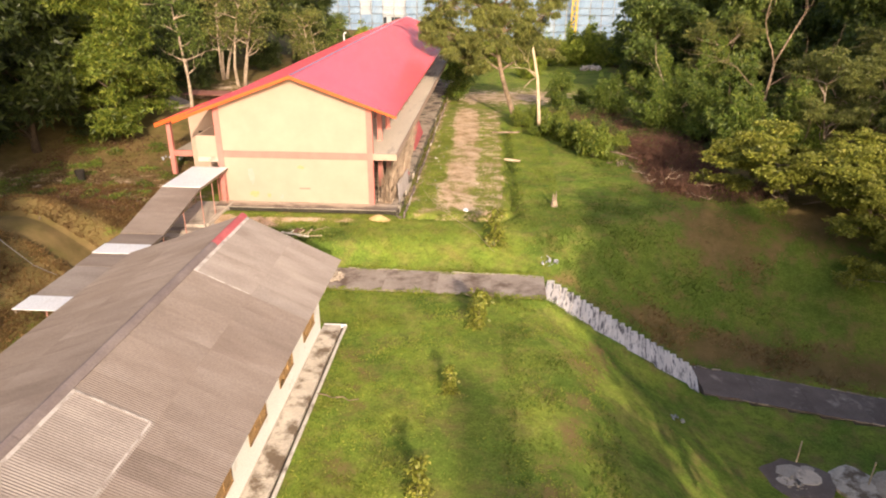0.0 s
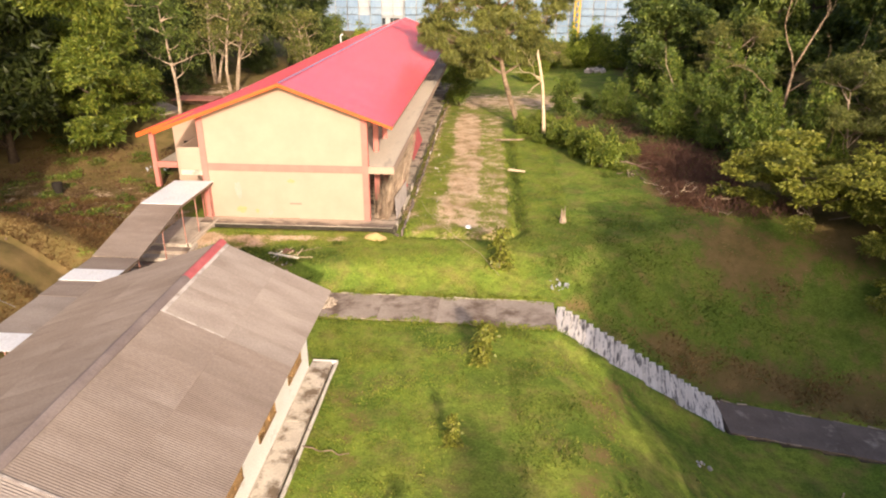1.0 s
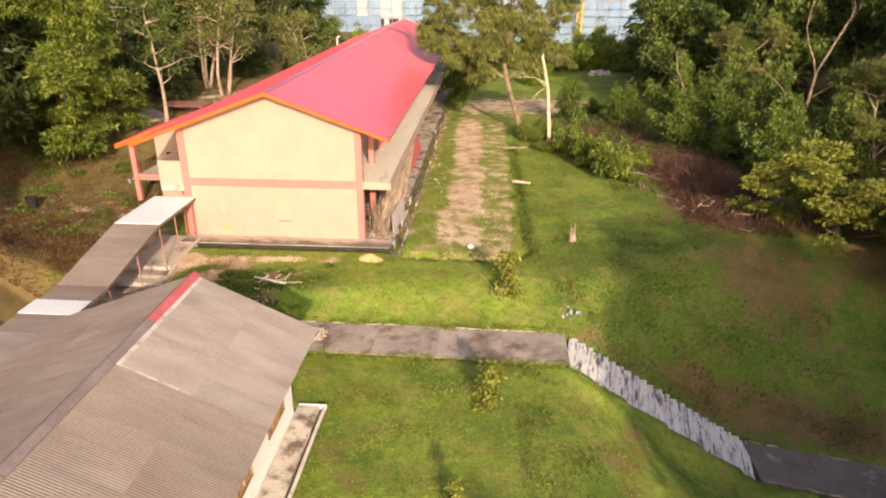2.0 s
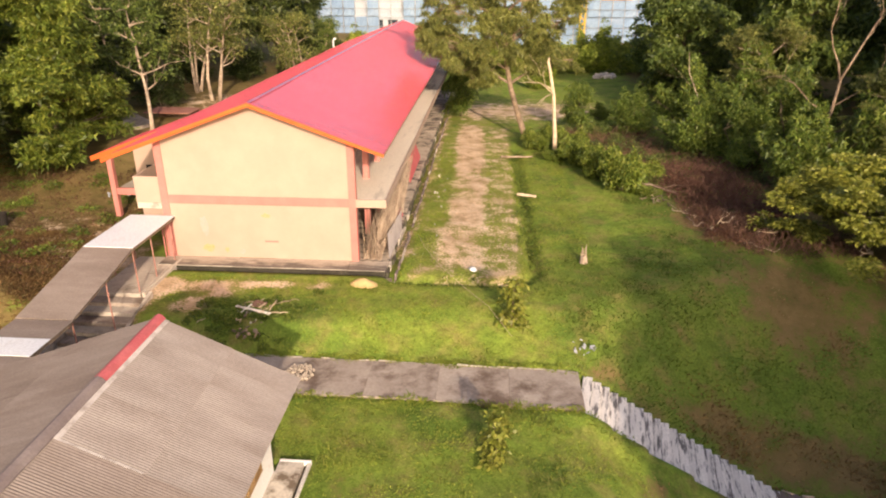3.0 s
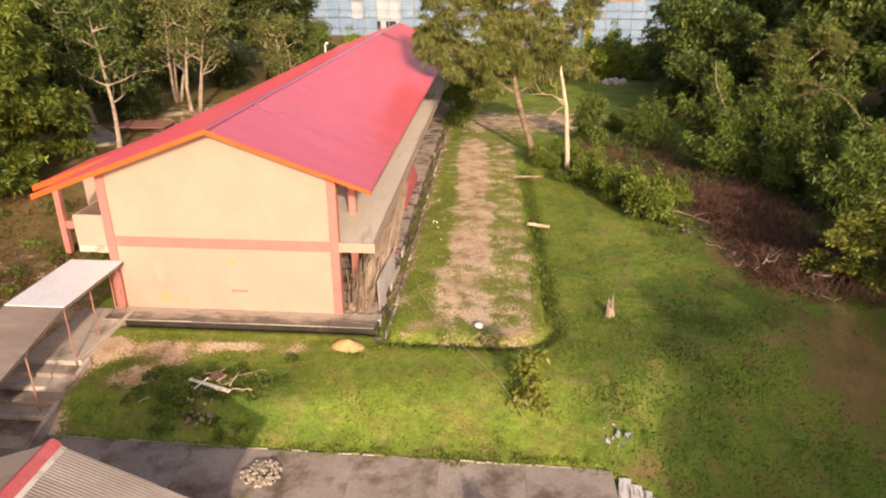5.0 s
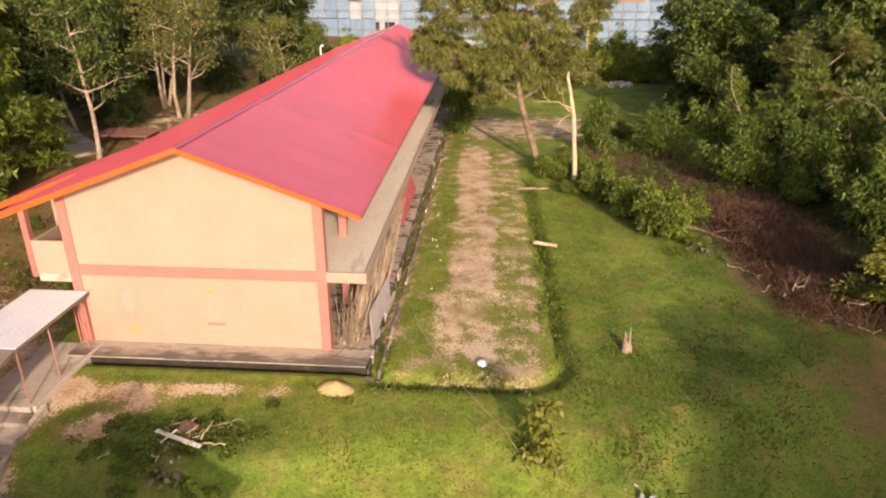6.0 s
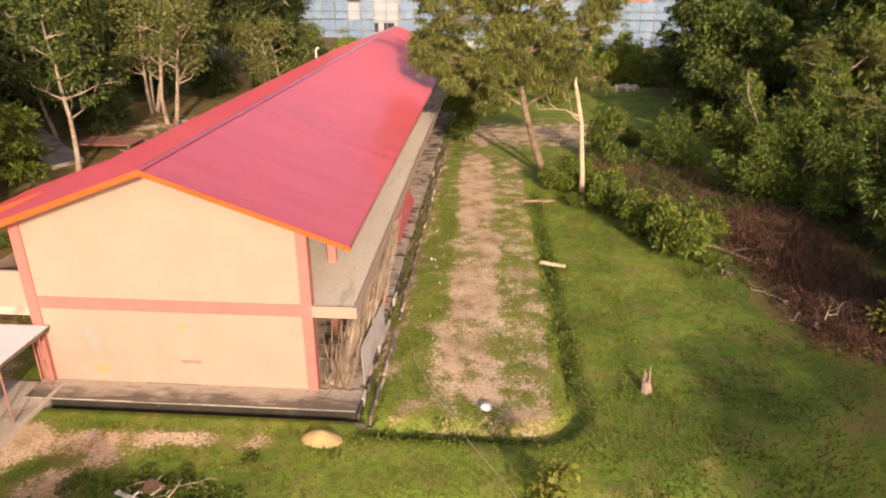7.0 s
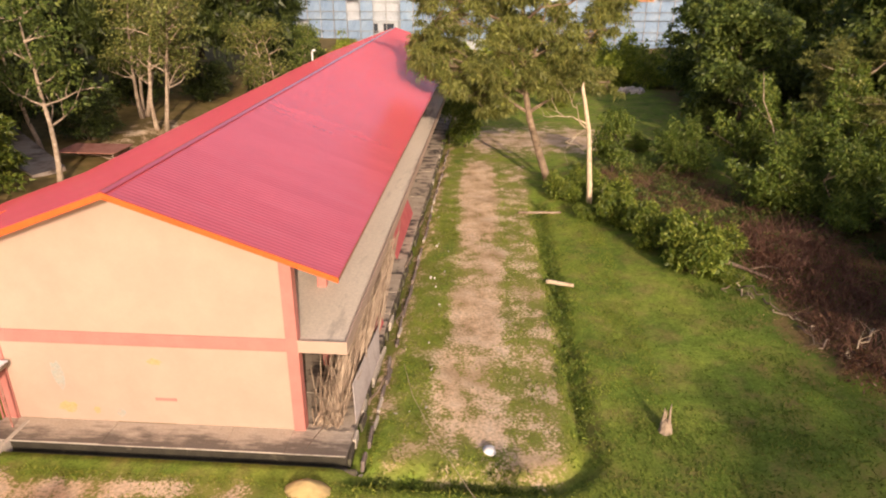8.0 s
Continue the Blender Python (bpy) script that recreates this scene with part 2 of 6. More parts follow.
M_leaf = leaf_material("mid_green_leaves", (0.075, 0.125, 0.024), (0.15, 0.215, 0.037), (0.26, 0.30, 0.062))
M_leaf_dark = leaf_material("deep_green_leaves", (0.056, 0.09, 0.022), (0.125, 0.175, 0.038), (0.21, 0.25, 0.057))
M_leaf_light = leaf_material("yellow_green_leaves", (0.15, 0.175, 0.03), (0.27, 0.29, 0.05), (0.38, 0.37, 0.08))
# the wood's deep shade is put into this leaf colour
M_leaf_shaded = leaf_material("shaded_forest_leaves", (0.024, 0.038, 0.011), (0.052, 0.074, 0.018), (0.09, 0.115, 0.028))
M_leaf_sun = leaf_material("sunny_green_leaves", (0.115, 0.17, 0.024), (0.235, 0.30, 0.042), (0.37, 0.40, 0.07))
M_leaf_broad = leaf_material("sunlit_broad_leaves", (0.075, 0.115, 0.018), (0.175, 0.225, 0.033), (0.33, 0.35, 0.06))
M_leaf_bush = leaf_material("broad_bush_leaves", (0.085, 0.14, 0.024), (0.19, 0.25, 0.04), (0.34, 0.365, 0.07))
M_leaf_olive = leaf_material("olive_narrow_leaves", (0.10, 0.125, 0.033), (0.19, 0.21, 0.055), (0.29, 0.285, 0.085))
M_leaf_dry = leaf_material("dry_rust_leaves", (0.085, 0.038, 0.024), (0.145, 0.065, 0.04), (0.21, 0.115, 0.07))


# ---- modelling helpers ----
def obj(name, verts, faces, material, parent=None, label="", smooth=False):
    me = bpy.data.meshes.new(name)
    me.from_pydata([tuple(v) for v in verts], [], faces)
    me.validate()
    me.materials.append(material)
    if smooth:
        me.shade_smooth()
    ob = new(name, me)
    if parent is not None:
        ob.parent = parent
    if label:
        ob["label"] = label
    return ob


def part(name, bm, material, parent=None, label="", smooth=False):
    bmesh.ops.recalc_face_normals(bm, faces=bm.faces)
    me = bpy.data.meshes.new(name)
    bm.to_mesh(me)
    bm.free()
    me.materials.append(material)
    if smooth:
        me.shade_smooth()
    ob = new(name, me)
    if parent is not None:
        ob.parent = parent
    if label:
        ob["label"] = label
    return ob


def add_box(bm, x0, x1, y0, y1, z0, z1, bevel=0.0, m=None):
    r = bmesh.ops.create_cube(bm, size=1.0)
    c = Matrix.Translation(((x0 + x1) / 2, (y0 + y1) / 2, (z0 + z1) / 2)) @ Matrix.Diagonal((x1 - x0, y1 - y0, z1 - z0, 1))
    bmesh.ops.transform(bm, matrix=(m @ c) if m else c, verts=r["verts"])
    if bevel:
        edges = {e for v in r["verts"] for e in v.link_edges}
        bmesh.ops.bevel(bm, geom=list(edges), offset=bevel, segments=1, affect="EDGES")


def box(name, x0, x1, y0, y1, z0, z1, material, parent=None, label="", bevel=0.015, m=None):
    bm = bmesh.new()
    add_box(bm, x0, x1, y0, y1, z0, z1, bevel, m)
    return part(name, bm, material, parent, label)


def thing(name, label, category, at=(0, 0, 0), group="", kind=""):
    e = new(name)
    e.location = at
    e.empty_display_size = 0.2
    return tagged(e, label, category, group, kind)


def tube(verts, faces, pts, radii, sides=6, cap=True):
    """Appends a tapered tube through pts to verts and faces."""
    base = len(verts)
    up = Vector((0, 0, 1))
    n = len(pts)
    for i, (p, r) in enumerate(zip(pts, radii)):
        d = (Vector(pts[min(i + 1, n - 1)]) - Vector(pts[max(i - 1, 0)])).normalized()
        a = d.cross(up if abs(d.z) < 0.95 else Vector((1, 0, 0))).normalized()
        b = d.cross(a)
        for k in range(sides):
            t = 2 * math.pi * k / sides
            verts.append(Vector(p) + (a * math.cos(t) + b * math.sin(t)) * r)
    for i in range(n - 1):
        for k in range(sides):
            q = base + i * sides
            faces.append((q + k, q + (k + 1) % sides, q + sides + (k + 1) % sides, q + sides + k))
    if cap:
        faces.append(tuple(range(base + sides - 1, base - 1, -1)))
        q = base + (n - 1) * sides
        faces.append(tuple(q + k for k in range(sides)))


def sm(a, b, t):
    """Smooth step from 0 at a to 1 at b; works on arrays."""
    u = np.clip((np.asarray(t, float) - a) / (b - a), 0, 1)
    return u * u * (3 - 2 * u)


# ---- the lie of the land ----
LAWN = -0.12


def path_mid(x):
    """Middle line of the concrete path and steps (y at x)."""
    x = np.asarray(x, float)
    return -8.86 - 0.022 * np.clip(x, -12, 10.1) - 0.186 * np.clip(x - 10.1, 0, 60)


def path_level(x):
    x = np.asarray(x, float)
    return -1.05 - 4.18 * np.clip((x - 10.2) / 7.75, 0, 1) - 0.05 * np.clip(x - 17.95, 0, 30)


def ditch_far(x, y):
    """Distance to the earth ditch: along the front of the block, then along the track."""
    d1 = np.hypot(x - np.clip(x, 1.9, 7.6), y + 1.75)
    d2 = np.hypot(x - (8.85 - 0.012 * y), y - np.clip(y, 0.2, 26.0))
    d3 = np.where((x > 7.3) & (y < 0.4), np.abs(np.hypot(x - 7.2, y * 0.95) - 1.66), 9.0)
    return np.minimum(np.minimum(d1, d2), d3)


def land(x, y):
    x, y = np.asarray(x, float), np.asarray(y, float)
    mid, lev = path_mid(x), path_level(x)
    d = y - mid
    low = -1.12 - 4.35 * sm(8.2, 18.6, x + 0.12 * (d + 1.3)) - 0.05 * np.clip(x - 18.6, 0, 30)
    width = 1.4 + 2.4 * sm(-2, 5, x) + 0.75 * np.clip(x - 9.5, 0, 14)
    up = lev - 0.02 + (LAWN - lev + 0.02) * sm(0.0, 1.0, (d - 1.25) / width)
    low = low + (lev - 0.05 - low) * sm(-3.2, -1.32, d)
    h = np.where(d > 0, np.minimum(up, lev - 0.10 + 0.9 * np.clip(d - 1.25, 0, 9)), low)
    h = np.where(np.abs(d) < 1.2, lev - 0.32, h)
    # hillside beyond the left of the block, and the mound beside the covered walk
    h = h + 2.0 * sm(-14.2, -22, x) * sm(5, 20, y) + 3.2 * sm(-24, -60, x) * sm(-30, 10, y)
    h = h + 1.9 * np.exp(-(((x + 18.5) / 3.6) ** 2 + ((y + 8.0) / 5.5) ** 2)) + 1.0 * sm(-13, -17, x) * sm(-3, -9, y)
    h = h + 1.0 * sm(20, 45, x) * sm(0, 30, y) + 1.5 * sm(34, 80, x)
    h = h + (0.05 * np.sin(x * 0.9 + 1.3 * np.sin(y * 0.4)) * np.cos(y * 0.7) + 0.03 * np.sin(2.3 * x + 1.7 * y)) * sm(1.35, 2.4, np.abs(d)) * (1 - np.exp(-(np.clip(-1.3 - y, -9, 9) ** 2))) * 0.8
    dd = ditch_far(x, y)
    h = h - 0.48 * np.exp(-((dd / 0.33) ** 2)) * np.where(y > 22, np.clip((26.0 - y) / 4, 0, 1), 1.0)
    # the front drain, and flat ground under the two buildings
    h = np.where((x > -10.1) & (x < 2.1) & (y > -1.5) & (y < -1.0), -0.62, h)
    h = np.where((x > -7.2) & (x < 0.86) & (y < -13.85), -1.36, h)
    h = np.where((x > 1.6) & (x < 2.1) & (y > -1.9) & (y < 38), np.minimum(h, -0.3), h)
    h = np.where((x > -11.7) & (x < -8.85) & (y < -4.3) & (y > -18.3), np.minimum(h, -0.4 - 0.275 * np.clip(-4.4 - y, 0, 3.7)), h)
    inside = (x > -9.9) & (x < 1.5) & (y > -1.1) & (y < 56)
    return np.where(inside, -0.62, h)


def line_axis(a, b, step, far):
    fine = list(np.arange(a, b + 1e-6, step))
    out, g, s = [], b, step
    while g < far:
        s *= 1.22
        g += s
        out.append(g)
    left, g, s = [], a, step
    while g > -far:
        s *= 1.22
        g -= s
        left.append(g)
    return np.array(left[::-1] + fine + out)


gx, gy = line_axis(-24.0, 27.0, 0.28, 1600.0), line_axis(-27.0, 34.0, 0.28, 1600.0)
GX, GY = np.meshgrid(gx, gy)
GZ = land(GX, GY)
nx, ny = len(gx), len(gy)
gv = np.c_[GX.ravel(), GY.ravel(), GZ.ravel()]
gi = np.arange((ny - 1) * nx).reshape(ny - 1, nx)[:, :-1].ravel()
ground_me = bpy.data.meshes.new("ground")
ground_me.from_pydata(gv.tolist(), [], np.c_[gi, gi + 1, gi + nx + 1, gi + nx].tolist())
ground_me.shade_smooth()


def soil_amount(x, y):
    """Where the earth is bare: the dirt track, worn ground round the block and the banks."""
    w = 0.35 * np.sin(y * 0.55) + 0.25 * np.sin(y * 1.3 + 1.0)
    mid = 5.18 - 0.0008 * (y - 8) ** 2
    track = 1.05 * np.exp(-(((x - mid) / (1.28 + 0.3 * w)) ** 4)) * sm(-1.4, 0.6, y) * sm(36, 31, y)
    track *= np.maximum(0.60 + 0.40 * sm(-0.3, 0.7, np.sin(y * 0.9 + 1.2 * np.sin(x * 1.3)) + np.sin(y * 0.41 + 2.0 - 0.8 * x)), sm(14.0, 19.0, y))
    cross = np.exp(-(((y - 40 - 0.1 * x) / 4.5) ** 2)) * sm(2, 5, x) * sm(22, 12, x)
    yard = 0.65 * np.exp(-(((x + 6.9) / 2.2) ** 4 + ((y + 3.4) / 0.8) ** 4)) + 0.9 * np.exp(-(((x + 6.6) / 0.7) ** 2 + ((y + 5.2) / 0.7) ** 2)) + 0.8 * np.exp(-(((x + 8.9) / 0.5) ** 2)) * sm(-9, -7, y) * sm(-1.9, -2.6, y) + 0.5 * np.exp(-(((x + 3.2) / 3.4) ** 4 + ((y + 2.75) / 0.42) ** 2))
    left = 0.3 * sm(-11.4, -13.5, x) * sm(-4, 0, y) * sm(9, 3, y) + 0.5 * np.exp(-(((x + 20) / 4) ** 2 + ((y - 33) / 6) ** 2))
    walk_l = 0.8 * np.exp(-(((x + 11.9) / 0.9) ** 2)) * sm(-17, -13, y) * sm(3, -1, y)
    slab = 0.5 * np.exp(-(((x - 2.1) / 0.5) ** 2)) * sm(-1, 2, y)
    lip = 0.5 * np.exp(-(((x - 7.95 + 0.012 * y) / 0.55) ** 2)) * sm(0, 2, y) * sm(24, 20, y)
    side = (0.20 + 0.22 * sm(6.0, 6.9, x) + 0.07 * sm(0.6, -0.6, y)) * sm(2.2, 2.8, x) * sm(8.5, 7.8, x) * sm(-2.0, -1.2, y) * sm(36, 31, y)
    return np.clip(np.maximum.reduce([side, lip, track, 0.9 * cross, yard, left, walk_l, slab]), 0, 1)


def dry_amount(x, y):
    """Where the grass is dry and brown: the slope past the steps and the dead brush."""
    d = y - path_mid(x)
    slope = 0.78 * np.exp(-(((d - 3.0) / 1.9) ** 2)) * sm(12, 17, x) + 0.45 * np.exp(-(((x - 11.6) / 1.3) ** 2 + ((d - 1.9) / 0.9) ** 2))
    low = 0.5 * np.exp(-(((x - 12.8 - 0.25 * (d + 2)) / 1.0) ** 2)) * sm(-1.2, -3, d) + 0.35 * np.exp(-(((x - 2.3) / 1.0) ** 2)) * sm(-2, -6, d)
    under_tree = 0.85 * np.exp(-(((x - 21.5) / 3.6) ** 2 + ((y + 0.5) / 3.6) ** 2))
    brush = 0.9 * np.exp(-(((x - 20.5) / 3.6) ** 2 + ((y - 7.5) / 5.0) ** 2))
    damp = 0.22 * sm(12, 17, x) * sm(10, 2, y)
    wood = 0.95 * sm(-12.5, -15.5, x) * sm(-1, 4, y) + 0.9 * sm(22, 28, x) * sm(-6, 2, y) + 0.95 * np.exp(-(((x + 18.5) / 6.8) ** 4 + ((y + 10.0) / 11.0) ** 4))
    return np.clip(np.maximum.reduce([damp, slope, low, brush, wood, under_tree, 0.9 * np.exp(-(((x - 20.5 + 0.35 * (y - 20)) / 5.0) ** 4 + ((y - 25) / 9.0) ** 4))]), 0, 1)


def shade_tone_amount(x, y):
    """Long grass with shade put into its colour: field past the ditch, bank below."""
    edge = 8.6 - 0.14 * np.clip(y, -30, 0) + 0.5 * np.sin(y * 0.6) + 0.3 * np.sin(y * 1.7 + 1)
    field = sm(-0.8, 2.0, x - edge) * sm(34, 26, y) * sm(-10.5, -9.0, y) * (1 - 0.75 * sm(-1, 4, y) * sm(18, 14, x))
    # patches of tree shade on the lower lawn, given as darker grass
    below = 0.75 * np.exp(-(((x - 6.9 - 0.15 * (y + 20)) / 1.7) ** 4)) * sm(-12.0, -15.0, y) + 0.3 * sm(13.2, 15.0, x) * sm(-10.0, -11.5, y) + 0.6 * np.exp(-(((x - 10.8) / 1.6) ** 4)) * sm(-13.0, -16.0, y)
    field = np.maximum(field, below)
    # darker tone round the debris weeds widens the hall's shade
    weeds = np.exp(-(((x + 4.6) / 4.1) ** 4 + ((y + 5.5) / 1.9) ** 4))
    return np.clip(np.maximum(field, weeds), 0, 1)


for key, fn in (("soil", soil_amount), ("dry", dry_amount), ("shade_tone", shade_tone_amount)):
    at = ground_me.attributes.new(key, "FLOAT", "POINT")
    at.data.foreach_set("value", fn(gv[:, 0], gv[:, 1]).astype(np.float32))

M_ground, n, l, b = mat("grass_and_earth", 0.95)
b.inputs["Specular IOR Level"].default_value = 0.1
tc = n.new("ShaderNodeTexCoord").outputs["Object"]
big, midn, fine = noise_node(n, l, 0.16, 4, 0.55, tc), noise_node(n, l, 0.9, 5, 0.6, tc), noise_node(n, l, 9.0, 4, 0.7, tc)
grass = ramp(n, l, big.outputs[0], [(0.30, (0.125, 0.20, 0.03)), (0.52, (0.195, 0.275, 0.042)), (0.72, (0.29, 0.335, 0.055))]).outputs[0]
soft = noise_node(n, l, 0.42, 3, 0.5, tc)
grass = mix(n, l, ramp(n, l, soft.outputs[0], [(0.50, 0.0), (0.72, 0.7)]).outputs[0], grass, (0.33, 0.375, 0.065))
grass = mix(n, l, ramp(n, l, soft.outputs[0], [(0.28, 0.65), (0.46, 0.0)]).outputs[0], grass, (0.08, 0.14, 0.025))
grass = mix(n, l, ramp(n, l, midn.outputs[0], [(0.45, 0.0), (0.74, 0.75)]).outputs[0], grass, (0.28, 0.225, 0.08))
clod = noise_node(n, l, 2.4, 4, 0.6, tc)
grass = mix(n, l, 1.0, grass, ramp(n, l, clod.outputs[0], [(0.32, 0.72), (0.68, 1.18)]).outputs[0], "MULTIPLY")
# field and lawn shade mixed in as a darker green
a_shade_tone = n.new("ShaderNodeAttribute")
a_shade_tone.attribute_name = "shade_tone"
shade_grass = ramp(n, l, midn.outputs[0], [(0.32, (0.062, 0.112, 0.02)), (0.52, (0.105, 0.155, 0.028)), (0.70, (0.165, 0.145, 0.046))]).outputs[0]
grass = mix(n, l, math_node(n, l, "MULTIPLY", a_shade_tone.outputs["Fac"], 0.5), grass, shade_grass)
grass = mix(n, l, 1.0, grass, ramp(n, l, fine.outputs[0], [(0.28, 0.66), (0.72, 1.28)]).outputs[0], "MULTIPLY")
a_soil, a_dry = n.new("ShaderNodeAttribute"), n.new("ShaderNodeAttribute")
a_soil.attribute_name, a_dry.attribute_name = "soil", "dry"
earth = ramp(n, l, midn.outputs[0], [(0.30, (0.42, 0.265, 0.15)), (0.50, (0.68, 0.49, 0.315)), (0.72, (0.80, 0.63, 0.45))]).outputs[0]
tiny = noise_node(n, l, 26.0, 3, 0.6, tc)
earth = mix(n, l, 1.0, earth, ramp(n, l, fine.outputs[0], [(0.30, 0.58), (0.70, 1.22)]).outputs[0], "MULTIPLY")
earth = mix(n, l, ramp(n, l, soft.outputs[0], [(0.50, 0.0), (0.66, 0.6)]).outputs[0], earth, (0.36, 0.24, 0.13))
earth = mix(n, l, ramp(n, l, tiny.outputs[0], [(0.66, 0.0), (0.74, 0.8)]).outputs[0], earth, (0.78, 0.68, 0.56))
grass = mix(n, l, 1.0, grass, ramp(n, l, tiny.outputs[0], [(0.3, 0.72), (0.7, 1.25)]).outputs[0], "MULTIPLY")
worn = ramp(n, l, math_node(n, l, "ADD", a_soil.outputs["Fac"], math_node(n, l, "MULTIPLY", midn.outputs[0], 0.8)), [(0.42, 0.0), (0.85, 0.75)]).outputs[0]
grass = mix(n, l, worn, grass, (0.27, 0.24, 0.075))
straw = ramp(n, l, midn.outputs[0], [(0.3, (0.125, 0.078, 0.036)), (0.7, (0.24, 0.157, 0.072))]).outputs[0]
patch = math_node(n, l, "ADD", math_node(n, l, "MULTIPLY", midn.outputs[0], 1.1), math_node(n, l, "MULTIPLY", fine.outputs[0], 0.95))
edge_s = math_node(n, l, "SUBTRACT", math_node(n, l, "ADD", a_soil.outputs["Fac"], math_node(n, l, "MULTIPLY", patch, 2.4)), 2.84)
edge_d = math_node(n, l, "SUBTRACT", math_node(n, l, "ADD", a_dry.outputs["Fac"], math_node(n, l, "MULTIPLY", patch, 1.3)), 1.59)
colour = mix(n, l, ramp(n, l, edge_d, [(0.05, 0.0), (0.45, 0.85)]).outputs[0], grass, straw)
gate = ramp(n, l, a_soil.outputs["Fac"], [(0.06, 0.0), (0.3, 1.0)]).outputs[0]
bare = math_node(n, l, "MULTIPLY", ramp(n, l, edge_s, [(0.0, 0.0), (0.28, 1.0)]).outputs[0], gate)
colour = mix(n, l, bare, colour, earth)
l.new(colour, b.inputs["Base Color"])
hh = math_node(n, l, "ADD", math_node(n, l, "MULTIPLY", fine.outputs[0], 0.6), midn.outputs[0])
bump(n, l, b, hh, 0.25, 0.06)
ground_me.materials.append(M_ground)
ground = tagged(new("ground", ground_me), "rough mown grass with bare dirt patches and slopes", "ground", "", "structure")

# ---- concrete path and the flight of steps ----
footpath = thing("footpath", "stained grey concrete path across the grass", "path", (0, 0, 0), "", "structure")
x0 = -9.0
for k in range(7):
    xa, xb = x0 + k * 2.744, x0 + (k + 1) * 2.744 - 0.006
    vs = []
    for z in (-1.35, -1.05):
        for x, s in ((xa, -1.24), (xb, -1.24), (xb, 1.24), (xa, 1.24)):
            vs.append((x, float(path_mid(x)) + s, z + (0.012 * math.sin(k * 2.1) if z > -1.2 else 0)))
    obj("path_slab", vs, [(3, 2, 1, 0), (4, 5, 6, 7), (0, 1, 5, 4), (1, 2, 6, 5), (2, 3, 7, 6), (3, 0, 4, 7)], M_conc, footpath)
kerb_v, kerb_f = [], []
for s in (1.27,):
    for x in np.arange(-9, 10.0, 0.8):
        if random.random() < 0.3:
            continue
        xb = min(x + random.uniform(0.5, 0.85), 10.15)
        dz, ds = random.uniform(-0.03, 0.01), random.uniform(-0.04, 0.04)
        tube(kerb_v, kerb_f, [(x, float(path_mid(x)) + s + ds, -1.07 + dz), (xb, float(path_mid(xb)) + s - ds, -1.07 + dz)], [random.uniform(0.035, 0.06)] * 2, 5)
obj("path_edge", kerb_v, kerb_f, M_conc_pale, footpath, "chipped pale concrete edging")

stairs = thing("outdoor_steps", "whitewashed concrete steps with black weather streaks, going down the bank", "steps", (0, 0, 0), "", "structure")
STEPS = 23
run = 7.75 / STEPS
ang = math.atan2(-0.186, 1.0)
step_me = None
for k in range(STEPS):
    x = 10.2 + run * k
    z = -1.05 - 4.18 / STEPS * (k + 1)
    if step_me is None:
        bm = bmesh.new()
        add_box(bm, 0, run * 1.12, -1.25, 1.25, -0.45, 0.0, 0.018)
        first = part("step", bm, M_step, stairs)
        step_me = first.data
        ob = first
    else:
        ob = new("step", step_me)
        ob.parent = stairs
    ob.matrix_basis = pose(x, float(path_mid(x)), z, 0, 0, math.degrees(ang)) @ Matrix.Diagonal((1, 1 + 0.02 * math.sin(k * 3.7), 1, 1))
lower_path = thing("lower_path", "dark damp concrete path at the foot of the steps", "path", (0, 0, 0), "", "structure")
for k in range(8):
    xa, xb = 18.0 + k * 2.5, 18.0 + (k + 1) * 2.5 - 0.012
    vs = []
    for dz in (-0.35, 0.0):
        for x, s in ((xa, -1.24), (xb, -1.24), (xb, 1.28), (xa, 1.28)):
            vs.append((x, float(path_mid(x)) + s, float(path_level(x)) + dz + 0.01))
    obj("path_slab", vs, [(3, 2, 1, 0), (4, 5, 6, 7), (0, 1, 5, 4), (1, 2, 6, 5), (2, 3, 7, 6), (3, 0, 4, 7)], M_conc_dark, lower_path)
kerb_v, kerb_f = [], []
for s in (-1.24, 1.28):
    for x in np.arange(18.3, 37.5, 0.7):
        if random.random() < (0.2 if s > 0 else 0.45):
            continue
        xb, dz, ds = x + random.uniform(0.4, 0.75), random.uniform(-0.02, 0.03), random.uniform(-0.05, 0.05)
        tube(kerb_v, kerb_f, [(x, float(path_mid(x)) + s + ds, float(path_level(x)) + dz), (xb, float(path_mid(xb)) + s - ds, float(path_level(xb)) + dz)], [random.uniform(0.03, 0.06), random.uniform(0.025, 0.05)], 5)
obj("path_edge", kerb_v, kerb_f, M_conc, lower_path, "crumbling pale concrete edge")

# ---- the two-storey classroom block ----
RX, RZ, EX, EZ, LX = -4.64, 8.05, 1.56, 5.78, -12.05  # ridge, right eave, left eave
Y0, Y1 = -0.88, 55.5
SLOPE = (RZ - EZ) / (EX - RX)
LZ = RZ - SLOPE * (RX - LX)
block = thing("classroom_block", "two-storey cream school block with pink columns and red roof", "building")


def prism(name, outline, y0, y1, material, parent, label=""):
    """A wall piece: an outline in x, z carried from y0 to y1."""
    k = len(outline)
    vs = [(x, y0, z) for x, z in outline] + [(x, y1, z) for x, z in outline]
    fs = [tuple(range(k)), tuple(range(2 * k - 1, k - 1, -1))] + [(i, i + k, (i + 1) % k + k, (i + 1) % k) for i in range(k)]
    bm = bmesh.new()
    bv = [bm.verts.new(v) for v in vs]
    for f in fs:
        bm.faces.new([bv[i] for i in f])
    return part(name, bm, material, parent, label)


def under(x):
    """Underside of the roof at x."""
    return RZ - 0.10 - SLOPE * abs(x - RX)


